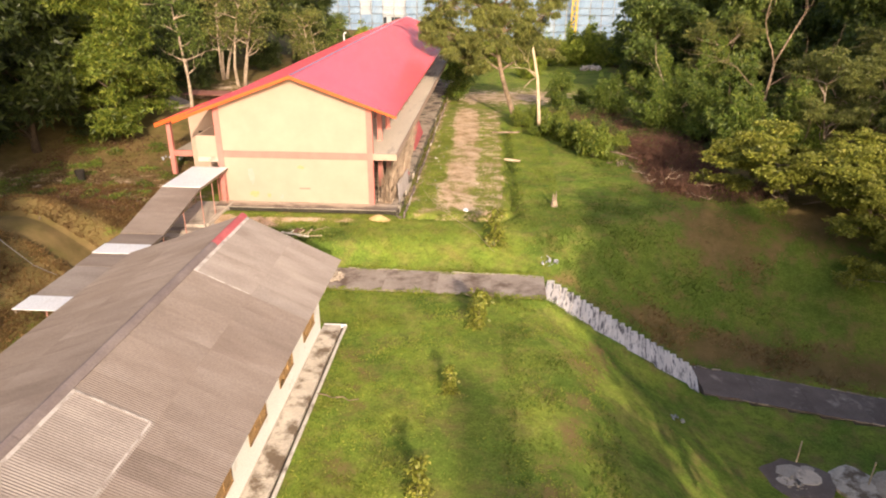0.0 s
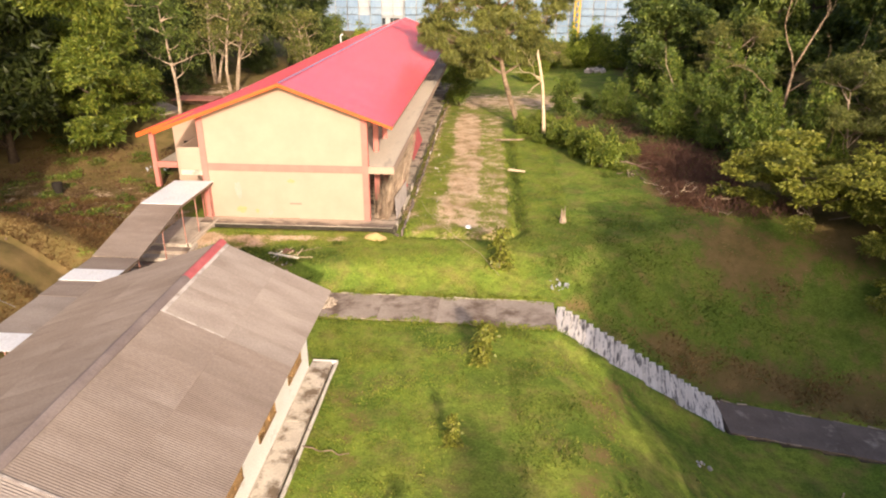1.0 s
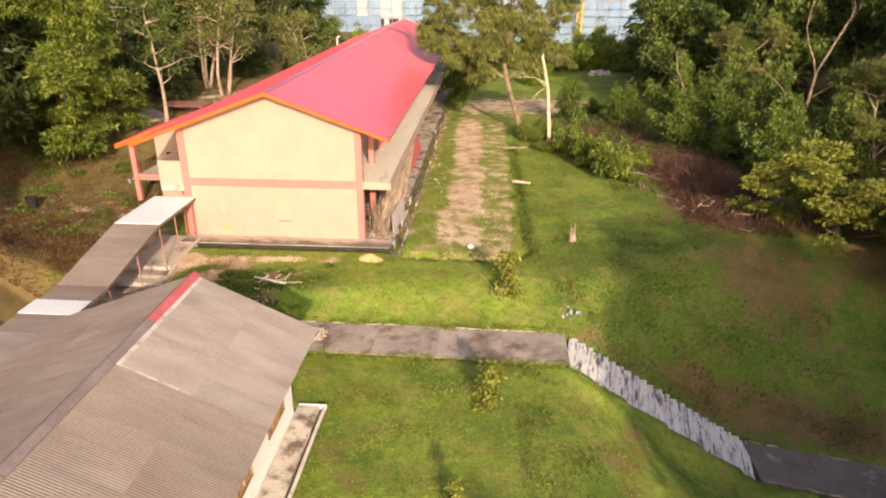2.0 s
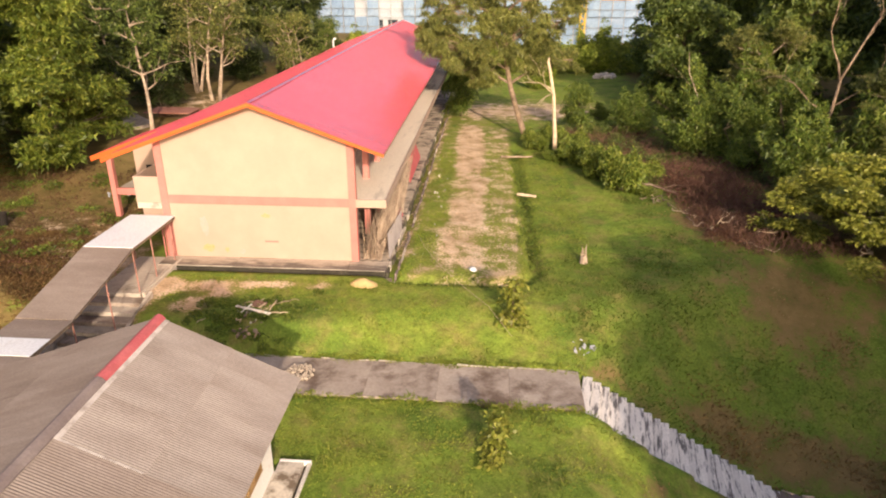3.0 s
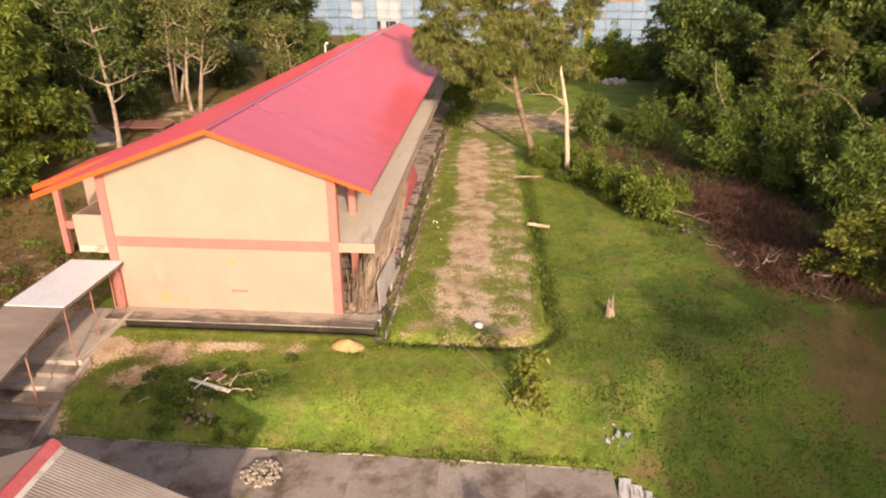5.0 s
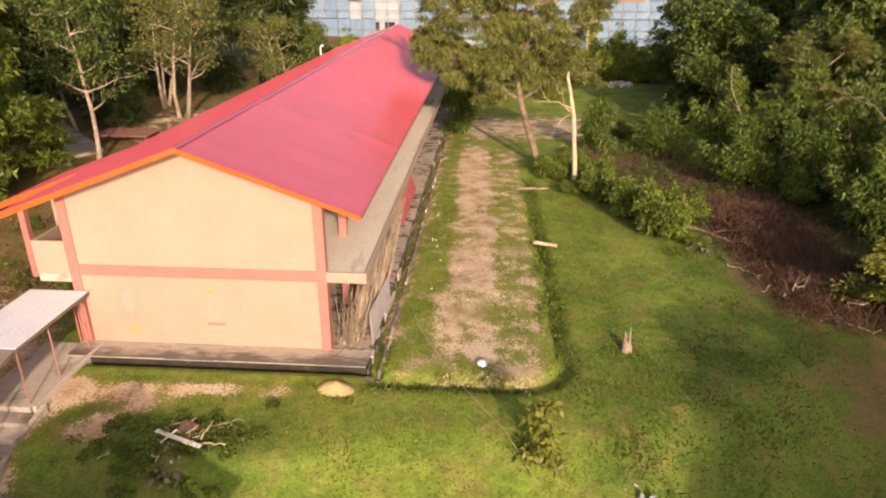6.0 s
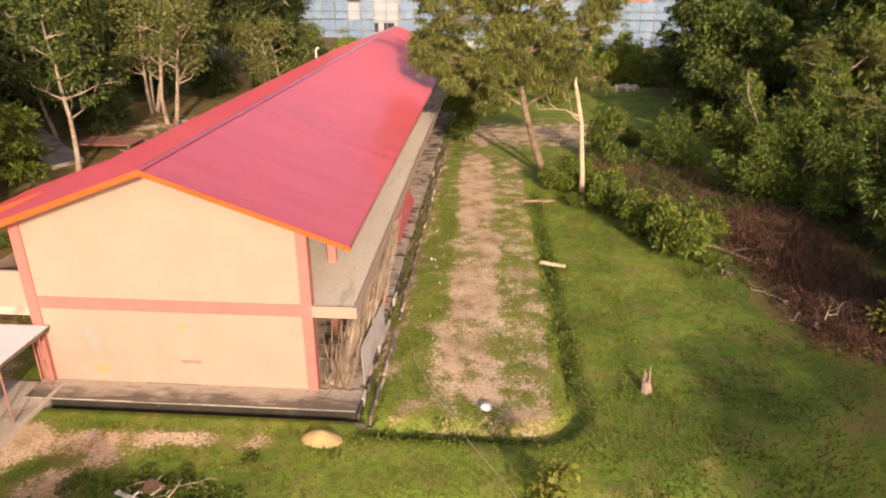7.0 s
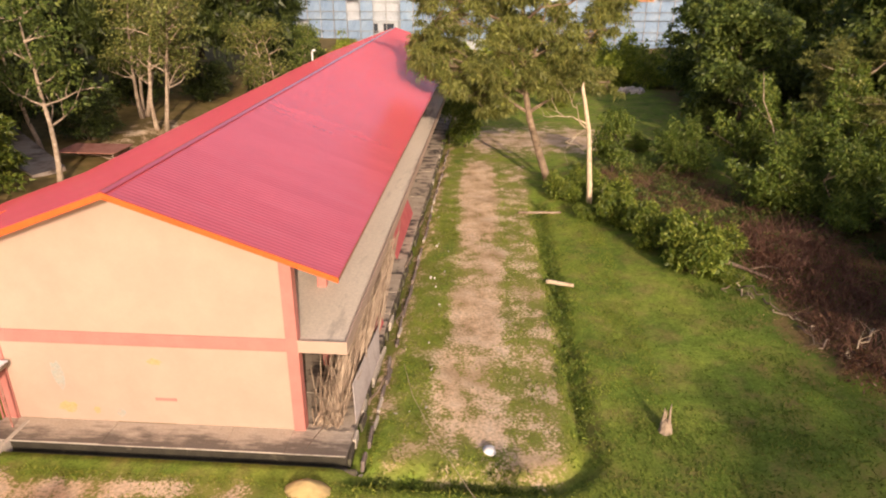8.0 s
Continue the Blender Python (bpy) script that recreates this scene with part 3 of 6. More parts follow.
prism("gable_wall_lower", [(-9.49, 0.0), (-0.36, 0.0), (-0.36, 2.86), (-9.49, 2.86)], 0.03, 0.25, M_cream, block, "cream painted wall with faint paint smudges")
prism("gable_wall_upper", [(-9.49, 3.30), (-0.36, 3.30), (-0.36, under(-0.36)), (RX, under(RX)), (-9.49, under(-9.49))], 0.03, 0.25, M_cream, block, "cream painted gable wall")
box("floor_beam", -9.49, -0.36, -0.02, 0.25, 2.86, 3.30, M_pink, block, "coral pink band at first-floor level")
prism("column", [(-0.36, 0.0), (0.0, 0.0), (0.0, under(0.0)), (-0.36, under(-0.36))], -0.03, 0.32, M_pink, block)
prism("column", [(-9.86, -0.1), (-9.49, -0.1), (-9.49, under(-9.49)), (-9.86, under(-9.86))], -0.03, 0.32, M_pink, block)
# the far gable and the long walls
prism("rear_gable_wall", [(-9.86, 0.0), (0.0, 0.0), (0.0, under(0.0)), (RX, under(RX)), (-9.86, under(-9.86))], 54.5, 54.7, M_cream, block)
BAY = 3.62
for k in range(15):
    ya, yb = 0.32 + BAY * k, 0.32 + BAY * (k + 1)
    w = box("side_wall_lower", -1.95, -1.77, ya, yb, 0.0, 2.82, M_cream, block)
    w = box("side_wall_upper", -1.95, -1.77, ya, yb, 3.27, 4.25, M_cream, block)
    box("side_wall_head", -1.95, -1.77, ya, yb, 5.35, under(-1.9), M_cream, block)
    box("column", -2.0, -1.68, yb - 0.16, yb + 0.16, 0.0, under(-1.7) - 0.02, M_pink, block, "", 0.012)
    box("column", -0.34, -0.02, yb - 0.16, yb + 0.16, 0.0, under(0.0) - 0.02, M_pink, block, "", 0.012)
    win = thing("window", "row of dark louvred classroom windows", "window", (-1.86, (ya + yb) / 2, 4.8), "classroom windows")
    win.parent = block
    del win["category"], win["group"]
    box("frame", -0.05, 0.04, -BAY / 2 + 0.2, BAY / 2 - 0.2, -0.54, -0.48, M_wood, win)
    for j in range(4):
        yy = -BAY / 2 + 0.25 + j * (BAY - 0.5) / 4
        box("pane", -0.02, 0.02, yy, yy + (BAY - 0.5) / 4 - 0.06, -0.47, 0.53, M_winglass, win, "", 0.0)
    box("wall", -9.86, -9.68, ya, yb, 0.0, under(-9.86), M_cream, block, "", 0.0)
for x in (-9.92, -10.06):
    vs, fs = [], []
    tube(vs, fs, [(x, -0.02, -0.1), (x, -0.02, 2.2)], [0.035, 0.035], 7)
    obj("downpipe", vs, fs, M_pink, block, "thin pink downpipe")
# first-floor gallery slab with a low upstand
box("gallery_slab", -1.95, 1.42, 0.0, 54.5, 2.86, 3.22, M_gallery, block, "grey stained concrete gallery floor with cream edge", 0.02)
box("gallery_edge", 1.42, 1.50, 0.0, 54.5, 2.88, 3.30, M_cream, block, "cream painted slab edge", 0.015)
box("gallery_edge", 0.0, 1.50, -0.07, 0.0, 2.88, 3.30, M_cream, block, "cream painted slab end", 0.015)
# concrete apron and drain
apron = thing("apron", "cracked concrete apron with black water stains round the building", "pavement", (0, 0, 0), "", "structure")
for k in range(6):
    a = -10.0 + k * 1.92
    d = 0.012 * math.sin(k * 2.3)
    box("apron_slab", a, a + 1.914, -1.10, 0.03, -0.5, d, M_deck, apron, "", 0.012)
    box("nosing", a, a + 1.914, -1.145, -1.103, -0.028, d + 0.006, M_conc_pale, apron, "thin pale edge of the apron", 0.01)
    box("apron_face", a, a + 1.914, -1.135, -1.103, -0.6, -0.031, M_black_edge, apron, "mouldy face of the apron, shade put into its black", 0.0)
for k in range(27):
    a = 0.035 + k * 2.0
    box("apron_slab", -1.76, 1.52, a, a + 1.988, -0.3, -0.005 + 0.012 * math.sin(k * 1.7), M_apron, apron, "", 0.02)
box("drain_wall", -10.0, 1.9, -1.52, -1.43, -0.62, -0.20, M_moss, apron, "mossy drain side, darkened in colour for shadow", 0.02)
# the bed's dark colour gives the shadow in the drain
box("drain_bed", -10.0, 1.55, -1.428, -1.14, -0.7, -0.40, M_moss, apron, "drain bed with the drain's shadow in its colour", 0.0)
y = -1.2
while y < 40.0:
    for x, m in ((1.60, M_moss), (2.07, M_conc_dark)):
        ln = random.uniform(0.45, 0.95)
        if random.random() < 0.93:
            bm = bmesh.new()
            add_box(bm, -0.055, 0.055, 0, ln, -0.42, random.uniform(-0.13, 0.0), 0.02)
            seg = part("drain_kerb", bm, m if random.random() < 0.75 else M_conc_pale, apron)
            seg.matrix_basis = pose(x + random.uniform(-0.03, 0.03), y + random.uniform(-0.1, 0.1), -0.02, random.uniform(-1, 1), random.uniform(-7, 7), random.uniform(-4, 4))
    y += 0.85


# roof sheets, each with raised ribs running down the slope
def rib_sheet(name, length, width, ribs, material, rise=0.013):
    """A ribbed sheet in x (down the slope) and y, its top at z 0."""
    prof = []
    pitch = width / ribs
    for i in range(ribs):
        o = i * pitch
        prof += [(o, 0.0), (o + pitch * 0.66, 0.0), (o + pitch * 0.74, rise), (o + pitch * 0.92, rise)]
    prof.append((width, 0.0))
    k = len(prof)
    vs = [(0, y, z) for y, z in prof] + [(length, y, z) for y, z in prof] + [(0, y, z - 0.012) for y, z in prof] + [(length, y, z - 0.012) for y, z in prof]
    fs = []
    for i in range(k - 1):
        fs += [(i, k + i, k + i + 1, i + 1), (2 * k + i + 1, 3 * k + i + 1, 3 * k + i, 2 * k + i), (k + i, 3 * k + i, 3 * k + i + 1, k + i + 1), (2 * k + i, i, i + 1, 2 * k + i + 1)]
    me = bpy.data.meshes.new(name)
    me.from_pydata(vs, [], fs)
    me.materials.append(material)
    return me


roof = thing("roof", "red ribbed metal roof with orange fascia boards", "roof")
roof.parent = block
del roof["category"]
tilt = math.degrees(math.atan(SLOPE))
lenR = math.hypot(EX - RX, RZ - EZ)
lenL = math.hypot(RX - LX, RZ - LZ)
SHEETS = 75
wide = (Y1 - Y0) / SHEETS
me_r = rib_sheet("roof_sheet", lenR, wide - 0.003, 4, M_roof)
me_l = rib_sheet("roof_sheet", lenL, wide - 0.003, 4, M_roof)
for k in range(SHEETS):
    y = Y0 + k * wide
    ob = new("roof_sheet", me_r)
    ob.parent = roof
    ob.matrix_basis = pose(RX, y, RZ, 0, tilt, 0)
    ob = new("roof_sheet", me_l)
    ob.parent = roof
    ob.matrix_basis = pose(RX, y + wide, RZ, 0, tilt, 180)
prism("ridge_cap", [(RX - 0.12, RZ + 0.0), (RX, RZ + 0.045), (RX + 0.12, RZ + 0.0), (RX + 0.12, RZ + 0.012), (RX, RZ + 0.06), (RX - 0.12, RZ + 0.012)], Y0 - 0.02, Y1, M_roof, roof, "pale red folded ridge capping")
for y in (Y0 - 0.05, Y1 - 0.02):
    prism("barge_board", [(RX, RZ + 0.03), (EX + 0.02, EZ + 0.03), (EX + 0.02, EZ - 0.13), (RX, RZ - 0.15)], y, y + 0.04, M_orange, roof, "orange barge board")
    prism("barge_board", [(RX, RZ + 0.03), (RX, RZ - 0.15), (LX - 0.02, LZ - 0.19), (LX - 0.02, LZ + 0.03)], y, y + 0.04, M_orange, roof, "orange barge board")
box("fascia", EX - 0.03, EX + 0.015, Y0, Y1, EZ - 0.12, EZ - 0.02, M_roof, roof, "red eaves trim", 0.0)
box("fascia", LX - 0.015, LX + 0.03, Y0, Y1, LZ - 0.22, LZ - 0.02, M_orange, roof, "orange eaves fascia", 0.0)
prism("soffit", [(-0.02, under(0) - 0.06), (EX - 0.04, EZ - 0.16), (EX - 0.04, EZ - 0.14), (-0.02, under(0) - 0.03)], Y0 + 0.06, 54.4, M_oldwood, roof, "dark timber soffit")

# gallery on the far side, with its end parapet
box("veranda_slab", -11.15, -9.87, 0.0, 54.5, 2.55, 2.86, M_conc_pale, block, "", 0.02)
box("veranda_parapet", -11.15, -9.87, -0.02, 0.12, 2.87, 4.22, M_cream, block, "cream parapet closing the gallery end", 0.02)
box("veranda_parapet", -11.15, -11.03, 0.12, 54.5, 2.87, 4.22, M_cream, block, "", 0.02)
# stair hall under the long left slope
WX = -16.25
WZ = RZ - SLOPE * (RX - WX)
hall_len = math.hypot(LX - WX, LZ - WZ)
me_w = rib_sheet("roof_sheet", hall_len, 0.745, 4, M_roof)
for k in range(7):
    ob = new("roof_sheet", me_w)
    ob.parent = roof
    ob.matrix_basis = pose(LX, 5.0 + 0.75 * (k + 1), LZ - 0.004, 0, tilt, 180)
prism("barge_board", [(LX - 0.03, LZ + 0.03), (LX - 0.03, LZ - 0.25), (WX, WZ - 0.25), (WX, WZ + 0.03)], 4.94, 4.985, M_orange, roof, "orange barge board of the stair roof")
box("fascia", WX - 0.02, WX + 0.02, 5.0, 10.2, WZ - 0.2, WZ, M_orange, roof, "", 0.0)
prism("stair_wall", [(-14.1, 0.0), (-11.2, 0.0), (-11.2, under(-11.2)), (-14.1, under(-14.1))], 5.75, 5.95, M_cream, block, "cream stair wall with a flat black plate giving the small opening's shade")
# the hole is a black plate on the wall, its shade painted
box("opening_shade_plate", -13.45, -13.0, 5.735, 5.748, 2.95, 3.2, M_dark, block, "flat black plate giving the small opening's shade", 0.0)
for y in (5.6, 9.7):
    prism("column", [(-15.75, 0.0), (-15.45, 0.0), (-15.45, under(-15.45)), (-15.75, under(-15.75))], y, y + 0.3, M_pink, block)
box("stair_beam", -15.45, -14.1, 5.65, 5.85, 1.35, 1.75, M_pink, block, "coral pink landing beam", 0.015)
box("stair_landing", -15.6, -14.1, 5.86, 9.8, 1.5, 1.62, M_conc_pale, block, "", 0.01)
def smear(x, z, w, h, material, seed):
    """A thin ragged smear of old paint on the gable wall."""
    rng = np.random.default_rng(seed)
    k = 14
    ring = [(x + w * math.cos(6.283 * i / k) * rng.uniform(0.6, 1.1), z + h * math.sin(6.283 * i / k) * rng.uniform(0.6, 1.1)) for i in range(k)]
    prism("paint_smear", ring, 0.026, 0.0295, material, block, "faint old paint smear")


smear(-7.85, 1.75, 0.26, 0.6, M_smear_blue, 1)
smear(-7.75, 0.5, 0.36, 0.24, M_smear_yellow, 2)
smear(-6.8, 0.42, 0.12, 0.16, M_smear_yellow, 3)
smear(-6.0, 0.35, 0.15, 0.2, M_smear_blue, 4)
smear(-4.6, 2.3, 0.25, 0.14, M_smear_yellow, 5)
# small vent bricks and paint smudges of the gable wall
box("vent", -4.78, -4.08, 0.012, 0.029, 0.88, 0.98, M_pink, block, "small pink vent brick", 0.0)

# ---- the single-storey hall with a corrugated roof ----
HX, HZ, HE, HEZ, HL, HLZ = -3.2, 4.13, 0.80, 2.24, -8.32, 2.26
HY0, HY1 = -36.0, -13.95
HS = (HZ - HEZ) / (HE - HX)
HLS = (HZ - HLZ) / (HX - HL)
hall = thing("school_hall", "white single-storey hall with a grey corrugated roof and timber louvre windows", "building")
WALL_X = -0.06
SILL, HEAD = -0.08, 1.5
box("floor_slab", -6.7, 0.0, -35.5, -14.4, -1.4, -1.0, M_conc_pale, hall, "", 0.02)
wins = [-16.25, -19.5, -22.7, -25.9, -29.1, -32.3]
edge = -14.45
for w in wins:
    box("wall", WALL_X - 0.18, WALL_X, w + 0.85, edge, -1.0, HEZ + 0.25, M_white, hall, "", 0.0)
    box("wall_below_window", WALL_X - 0.18, WALL_X, w - 0.85, w + 0.85, -1.0, SILL, M_white, hall, "", 0.0)
    box("wall_above_window", WALL_X - 0.18, WALL_X, w - 0.85, w + 0.85, HEAD, HEZ + 0.25, M_white, hall, "", 0.0)
    edge = w - 0.85
    win = thing("window", "brown timber louvre window, some slats missing", "window", (WALL_X, w, SILL))
    win.parent = hall
    del win["category"]
    box("frame", -0.10, 0.03, -0.85, -0.78, 0, HEAD - SILL, M_wood, win)
    box("frame", -0.10, 0.03, 0.78, 0.85, 0, HEAD - SILL, M_wood, win)
    box("frame", -0.10, 0.03, -0.78, 0.78, HEAD - SILL - 0.07, HEAD - SILL, M_wood, win)
    box("sill", -0.10, 0.05, -0.85, 0.85, -0.05, 0.0, M_wood, win)
    for j in (-0.26, 0.26):
        box("mullion", -0.09, 0.02, j - 0.03, j + 0.03, 0, HEAD - SILL - 0.07, M_wood, win)
    for j in range(3):
        for i in range(9):
            if random.random() < 0.1:
                continue
            bm = bmesh.new()
            add_box(bm, -0.07, 0.07, -0.225, 0.225, -0.008, 0.008)
            s = part("slat", bm, M_wood, win)
            s.matrix_basis = pose(-0.03, -0.52 + 0.52 * j, 0.09 + i * 0.135, 0, 38 + random.uniform(-9, 9), 0)
    # near-black panel painted as the shade inside the room
    box("backing", -0.16, -0.14, -0.78, 0.78, 0, HEAD - SILL, M_dark, win, "black panel standing in for the room's shade", 0.0)
box("wall", WALL_X - 0.18, WALL_X, -35.5, edge, -1.0, HEZ + 0.25, M_white, hall, "", 0.0)


def h_under(x):
    return HZ - 0.12 - (HS * (x - HX) if x > HX else HLS * (HX - x))


prism("gable_wall", [(-6.7, -1.0), (WALL_X - 0.181, -1.0), (WALL_X - 0.181, h_under(WALL_X)), (HX, h_under(HX)), (-6.7, h_under(-6.7))], -14.63, -14.45, M_white, hall)
prism("gable_wall", [(-6.7, -1.0), (WALL_X - 0.181, -1.0), (WALL_X - 0.181, h_under(WALL_X)), (HX, h_under(HX)), (-6.7, h_under(-6.7))], -35.5, -35.3, M_white, hall)
box("rear_wall", -6.7, -6.52, -35.29, -14.64, -1.0, h_under(-6.7), M_white, hall, "", 0.0)


def wave_sheet(name, length, waves, pitch, material, amp=0.006):
    """Corrugated sheet: waves across y, length down x."""
    per = 6
    k = waves * per + 1
    prof = [(i * pitch / per, amp * math.sin(2 * math.pi * i / per)) for i in range(k)]
    vs = [(x, y, z + dz) for dz in (0, -0.012) for x in (0, length) for y, z in prof]
    vs += [(length, y, z + dz) for dz in (0, -0.012) for y, z in prof]  # the cut end, with an edge of its own
    fs = []
    for i in range(k - 1):
        fs += [(i, k + i, k + i + 1, i + 1), (2 * k + i + 1, 3 * k + i + 1, 3 * k + i, 2 * k + i), (4 * k + i, 5 * k + i, 5 * k + i + 1, 4 * k + i + 1)]
    me = bpy.data.meshes.new(name)
    me.from_pydata(vs, [], fs)
    me.shade_smooth()
    me.materials.append(material)
    return me


hroof = thing("roof", "grey weathered corrugated fibre-cement roof with paler patches", "roof")
hroof.parent = hall
del hroof["category"]
htilt, htiltL = math.degrees(math.atan(HS)), math.degrees(math.atan(HLS))
hlen = math.hypot(HE - HX, HZ - HEZ)
hlenL = math.hypot(HX - HL, HZ - HLZ)
pitch, waves = 0.0762, 12
sw = pitch * waves
half, halfL = hlen / 2, hlenL / 2
meshes = {(m.name, s): wave_sheet("corrugated_sheet", ln + 0.14, waves, pitch, m) for m in (M_asb, M_asb_pale) for s, ln in (("R", half), ("L", halfL))}
rows_y = int((HY1 - HY0) / sw) + 1
for k in range(rows_y):
    y = HY1 - (k + 1) * sw
    for row in range(2):
        pale = k < 6 or (row == 0 and k in (14, 15, 16, 17))
        for side in ("R", "L"):
            me = meshes[((M_asb_pale if pale and side == "R" else M_asb).name, side)]
            ob = new("corrugated_sheet", me)
            ob.parent = hroof
            dip = 0.006 * math.sin(k * 0.45 + row) + random.uniform(-0.004, 0.004)
            if side == "R":
                ca, sa = math.cos(math.radians(htilt)), math.sin(math.radians(htilt))
                s0 = row * half
                ob.matrix_basis = pose(HX + s0 * ca, y, HZ - s0 * sa - row * 0.010 + dip, 0, htilt - 0.35, random.uniform(-0.08, 0.08))
            else:
                ca, sa = math.cos(math.radians(htiltL)), math.sin(math.radians(htiltL))
                s0 = row * halfL
                ob.matrix_basis = pose(HX - s0 * ca, y + sw, HZ - s0 * sa - row * 0.010 + dip, 0, htiltL - 0.35, 180 + random.uniform(-0.08, 0.08))
for k in range(14):
    ya = HY1 + 0.02 - k * 1.65
    red = k < 2
    prism("ridge_tile", [(HX - 0.19, HZ - 0.06), (HX - 0.1, HZ + 0.03), (HX, HZ + 0.075), (HX + 0.1, HZ + 0.03), (HX + 0.19, HZ - 0.06), (HX + 0.19, HZ - 0.04), (HX + 0.1, HZ + 0.06), (HX, HZ + 0.105), (HX - 0.1, HZ + 0.06), (HX - 0.19, HZ - 0.04)],
          ya - 1.68, ya, M_red_ridge if red else M_ridge, hroof, "faded red ridge capping" if red else "grey ridge capping")
def roof_strip(s0, s1, ya, yb):
    """A chalky band on the right slope, between distances s0 and s1 from the ridge."""
    bm = bmesh.new()
    add_box(bm, s0, s1, ya, yb, 0.0, 0.004)
    st = part("sheet_edge", bm, M_lime, hroof, "chalky white edge of newer sheets")
    st.matrix_basis = pose(HX, 0, HZ + 0.016, 0, htilt - 0.3, 0)


for s0, s1, ya, yb in ((0.20, 0.33, HY1 - 5.5, HY1), (0.20, 2.3, HY1 - 5.53, HY1 - 5.46), (0.2, 2.28, HY1 - 12.86, HY1 - 12.79), (2.24, 2.30, HY1 - 16.4, HY1 - 12.8), (0.2, 0.30, HY1 - 16.4, HY1 - 12.8)):
    roof_strip(s0, s1, ya, yb)
for xa, xb in ((HX, HE), (HL, HX)):
    za, zb = (HZ, HEZ) if xa == HX else (HLZ, HZ)
    prism("barge_board", [(xa, za - 0.04), (xb, zb - 0.04), (xb, zb - 0.2), (xa, za - 0.2)], HY1 - 0.06, HY1 - 0.03, M_oldwood, hroof, "grey timber barge board")
for k in range(14):
    y = -14.6 - k * 1.6
    bm = bmesh.new()
    add_box(bm, 0, 0.95, -0.035, 0.035, -0.14, -0.04)
    r = part("rafter_end", bm, M_oldwood, hroof)
    r.matrix_basis = pose(WALL_X, y, HZ - HS * abs(WALL_X - HX) - 0.03, 0, htilt, 0)

# its walkway, drain and white kerb
walkway = thing("walkway", "stained concrete walkway with a white kerb and a gutter", "pavement", (0, 0, 0), "", "structure")
for k in range(11):
    a = -13.92 - (k + 1) * 2.0
    box("walkway_slab", -0.05, 0.765, a, a + 1.99, -1.3, -1.02, M_walk, walkway, "", 0.015)
box("gutter", 0.77, 0.875, -36.0, -13.96, -1.4, -1.16, M_moss, walkway, "dark mossy gutter", 0.0)
box("kerb", 0.88, 0.99, -36.0, -13.92, -1.3, -1.03, M_kerb, walkway, "pale chipped kerb", 0.02)
box("kerb", -0.05, 0.99, -13.915, -13.80, -1.3, -1.02, M_white, walkway, "white end kerb", 0.02)

# ---- covered walk: flat roofs on two levels with a sloping roof between ----
cover = thing("covered_walk", "covered walkway with white and grey sheet roofs on pink steel posts", "walkway")
CL, CR = -11.55, -9.25


def roof_panel(xl, xr, ya, yb, za, zb, material, label):
    """A thin ribbed roof panel from ya (height za) to yb (height zb)."""
    ln = math.hypot(yb - ya, zb - za)
    prof, n = [(xl, 0.0)], int((xr - xl) / 0.23)
    for i in range(n):
        o = xl + 0.1 + i * (xr - xl - 0.1) / n
        prof += [(o, 0.0), (o + 0.015, 0.004), (o + 0.045, 0.004), (o + 0.06, 0.0)]
    prof += [(xr, 0.0), (xr, -0.03), (xl, -0.03)]
    k = len(prof)
    bm = bmesh.new()
    va, vb = [bm.verts.new((x, 0, z)) for x, z in prof], [bm.verts.new((x, ln, z)) for x, z in prof]
    bm.faces.new(va)
    bm.faces.new(vb[::-1])
    for i in range(k):
        bm.faces.new((va[i], vb[i], vb[(i + 1) % k], va[(i + 1) % k]))
    p = part("roof_panel", bm, material, cover, label)
    p.matrix_basis = pose(0, ya, za, math.degrees(math.atan2(zb - za, yb - ya)), 0, 0)
    return p


roof_panel(CL, CR, -4.35, -0.12, 2.24, 2.24, M_white_sheet, "white sheet roof panel")
roof_panel(CL - 0.02, CR - 0.02, -9.3, -4.33, 1.28, 2.21, M_asb, "grey sloping roof panel")
roof_panel(CL, CR, -10.75, -9.32, 1.25, 1.25, M_asb, "grey roof panel")
roof_panel(CL - 0.02, CR + 0.02, -11.95, -10.77, 1.29, 1.29, M_white_sheet, "white sheet roof panel")
roof_panel(CL, CR, -13.4, -11.97, 1.25, 1.25, M_asb, "grey roof panel")
roof_panel(CL + 0.05, CR, -16.5, -13.42, 1.24, 1.24, M_asb_pale, "grey roof panel")
roof_panel(CL, CR + 0.1, -17.75, -16.52, 1.28, 1.28, M_white_sheet, "white sheet roof panel")
box("edge_beam", CR - 0.12, CR - 0.02, -4.33, -0.12, 2.06, 2.2, M_oldwood, cover, "rusty dark edge beam")
box("edge_beam", CL + 0.02, CL + 0.12, -4.33, -0.12, 2.06, 2.2, M_oldwood, cover, "rusty dark edge beam")
for xx in (CR - 0.17, CL + 0.02):
    bm = bmesh.new()
    add_box(bm, xx, xx + 0.1, 0, 5.05, -0.17, -0.04, 0.01)
    eb = part("edge_beam", bm, M_oldwood, cover, "rusty dark edge beam")
    eb.matrix_basis = pose(0, -9.3, 1.28, math.degrees(math.atan2(0.93, 4.97)), 0, 0)
    box("edge_beam", xx, xx + 0.1, -17.7, -9.32, 1.05, 1.2, M_oldwood, cover, "rusty dark edge beam")
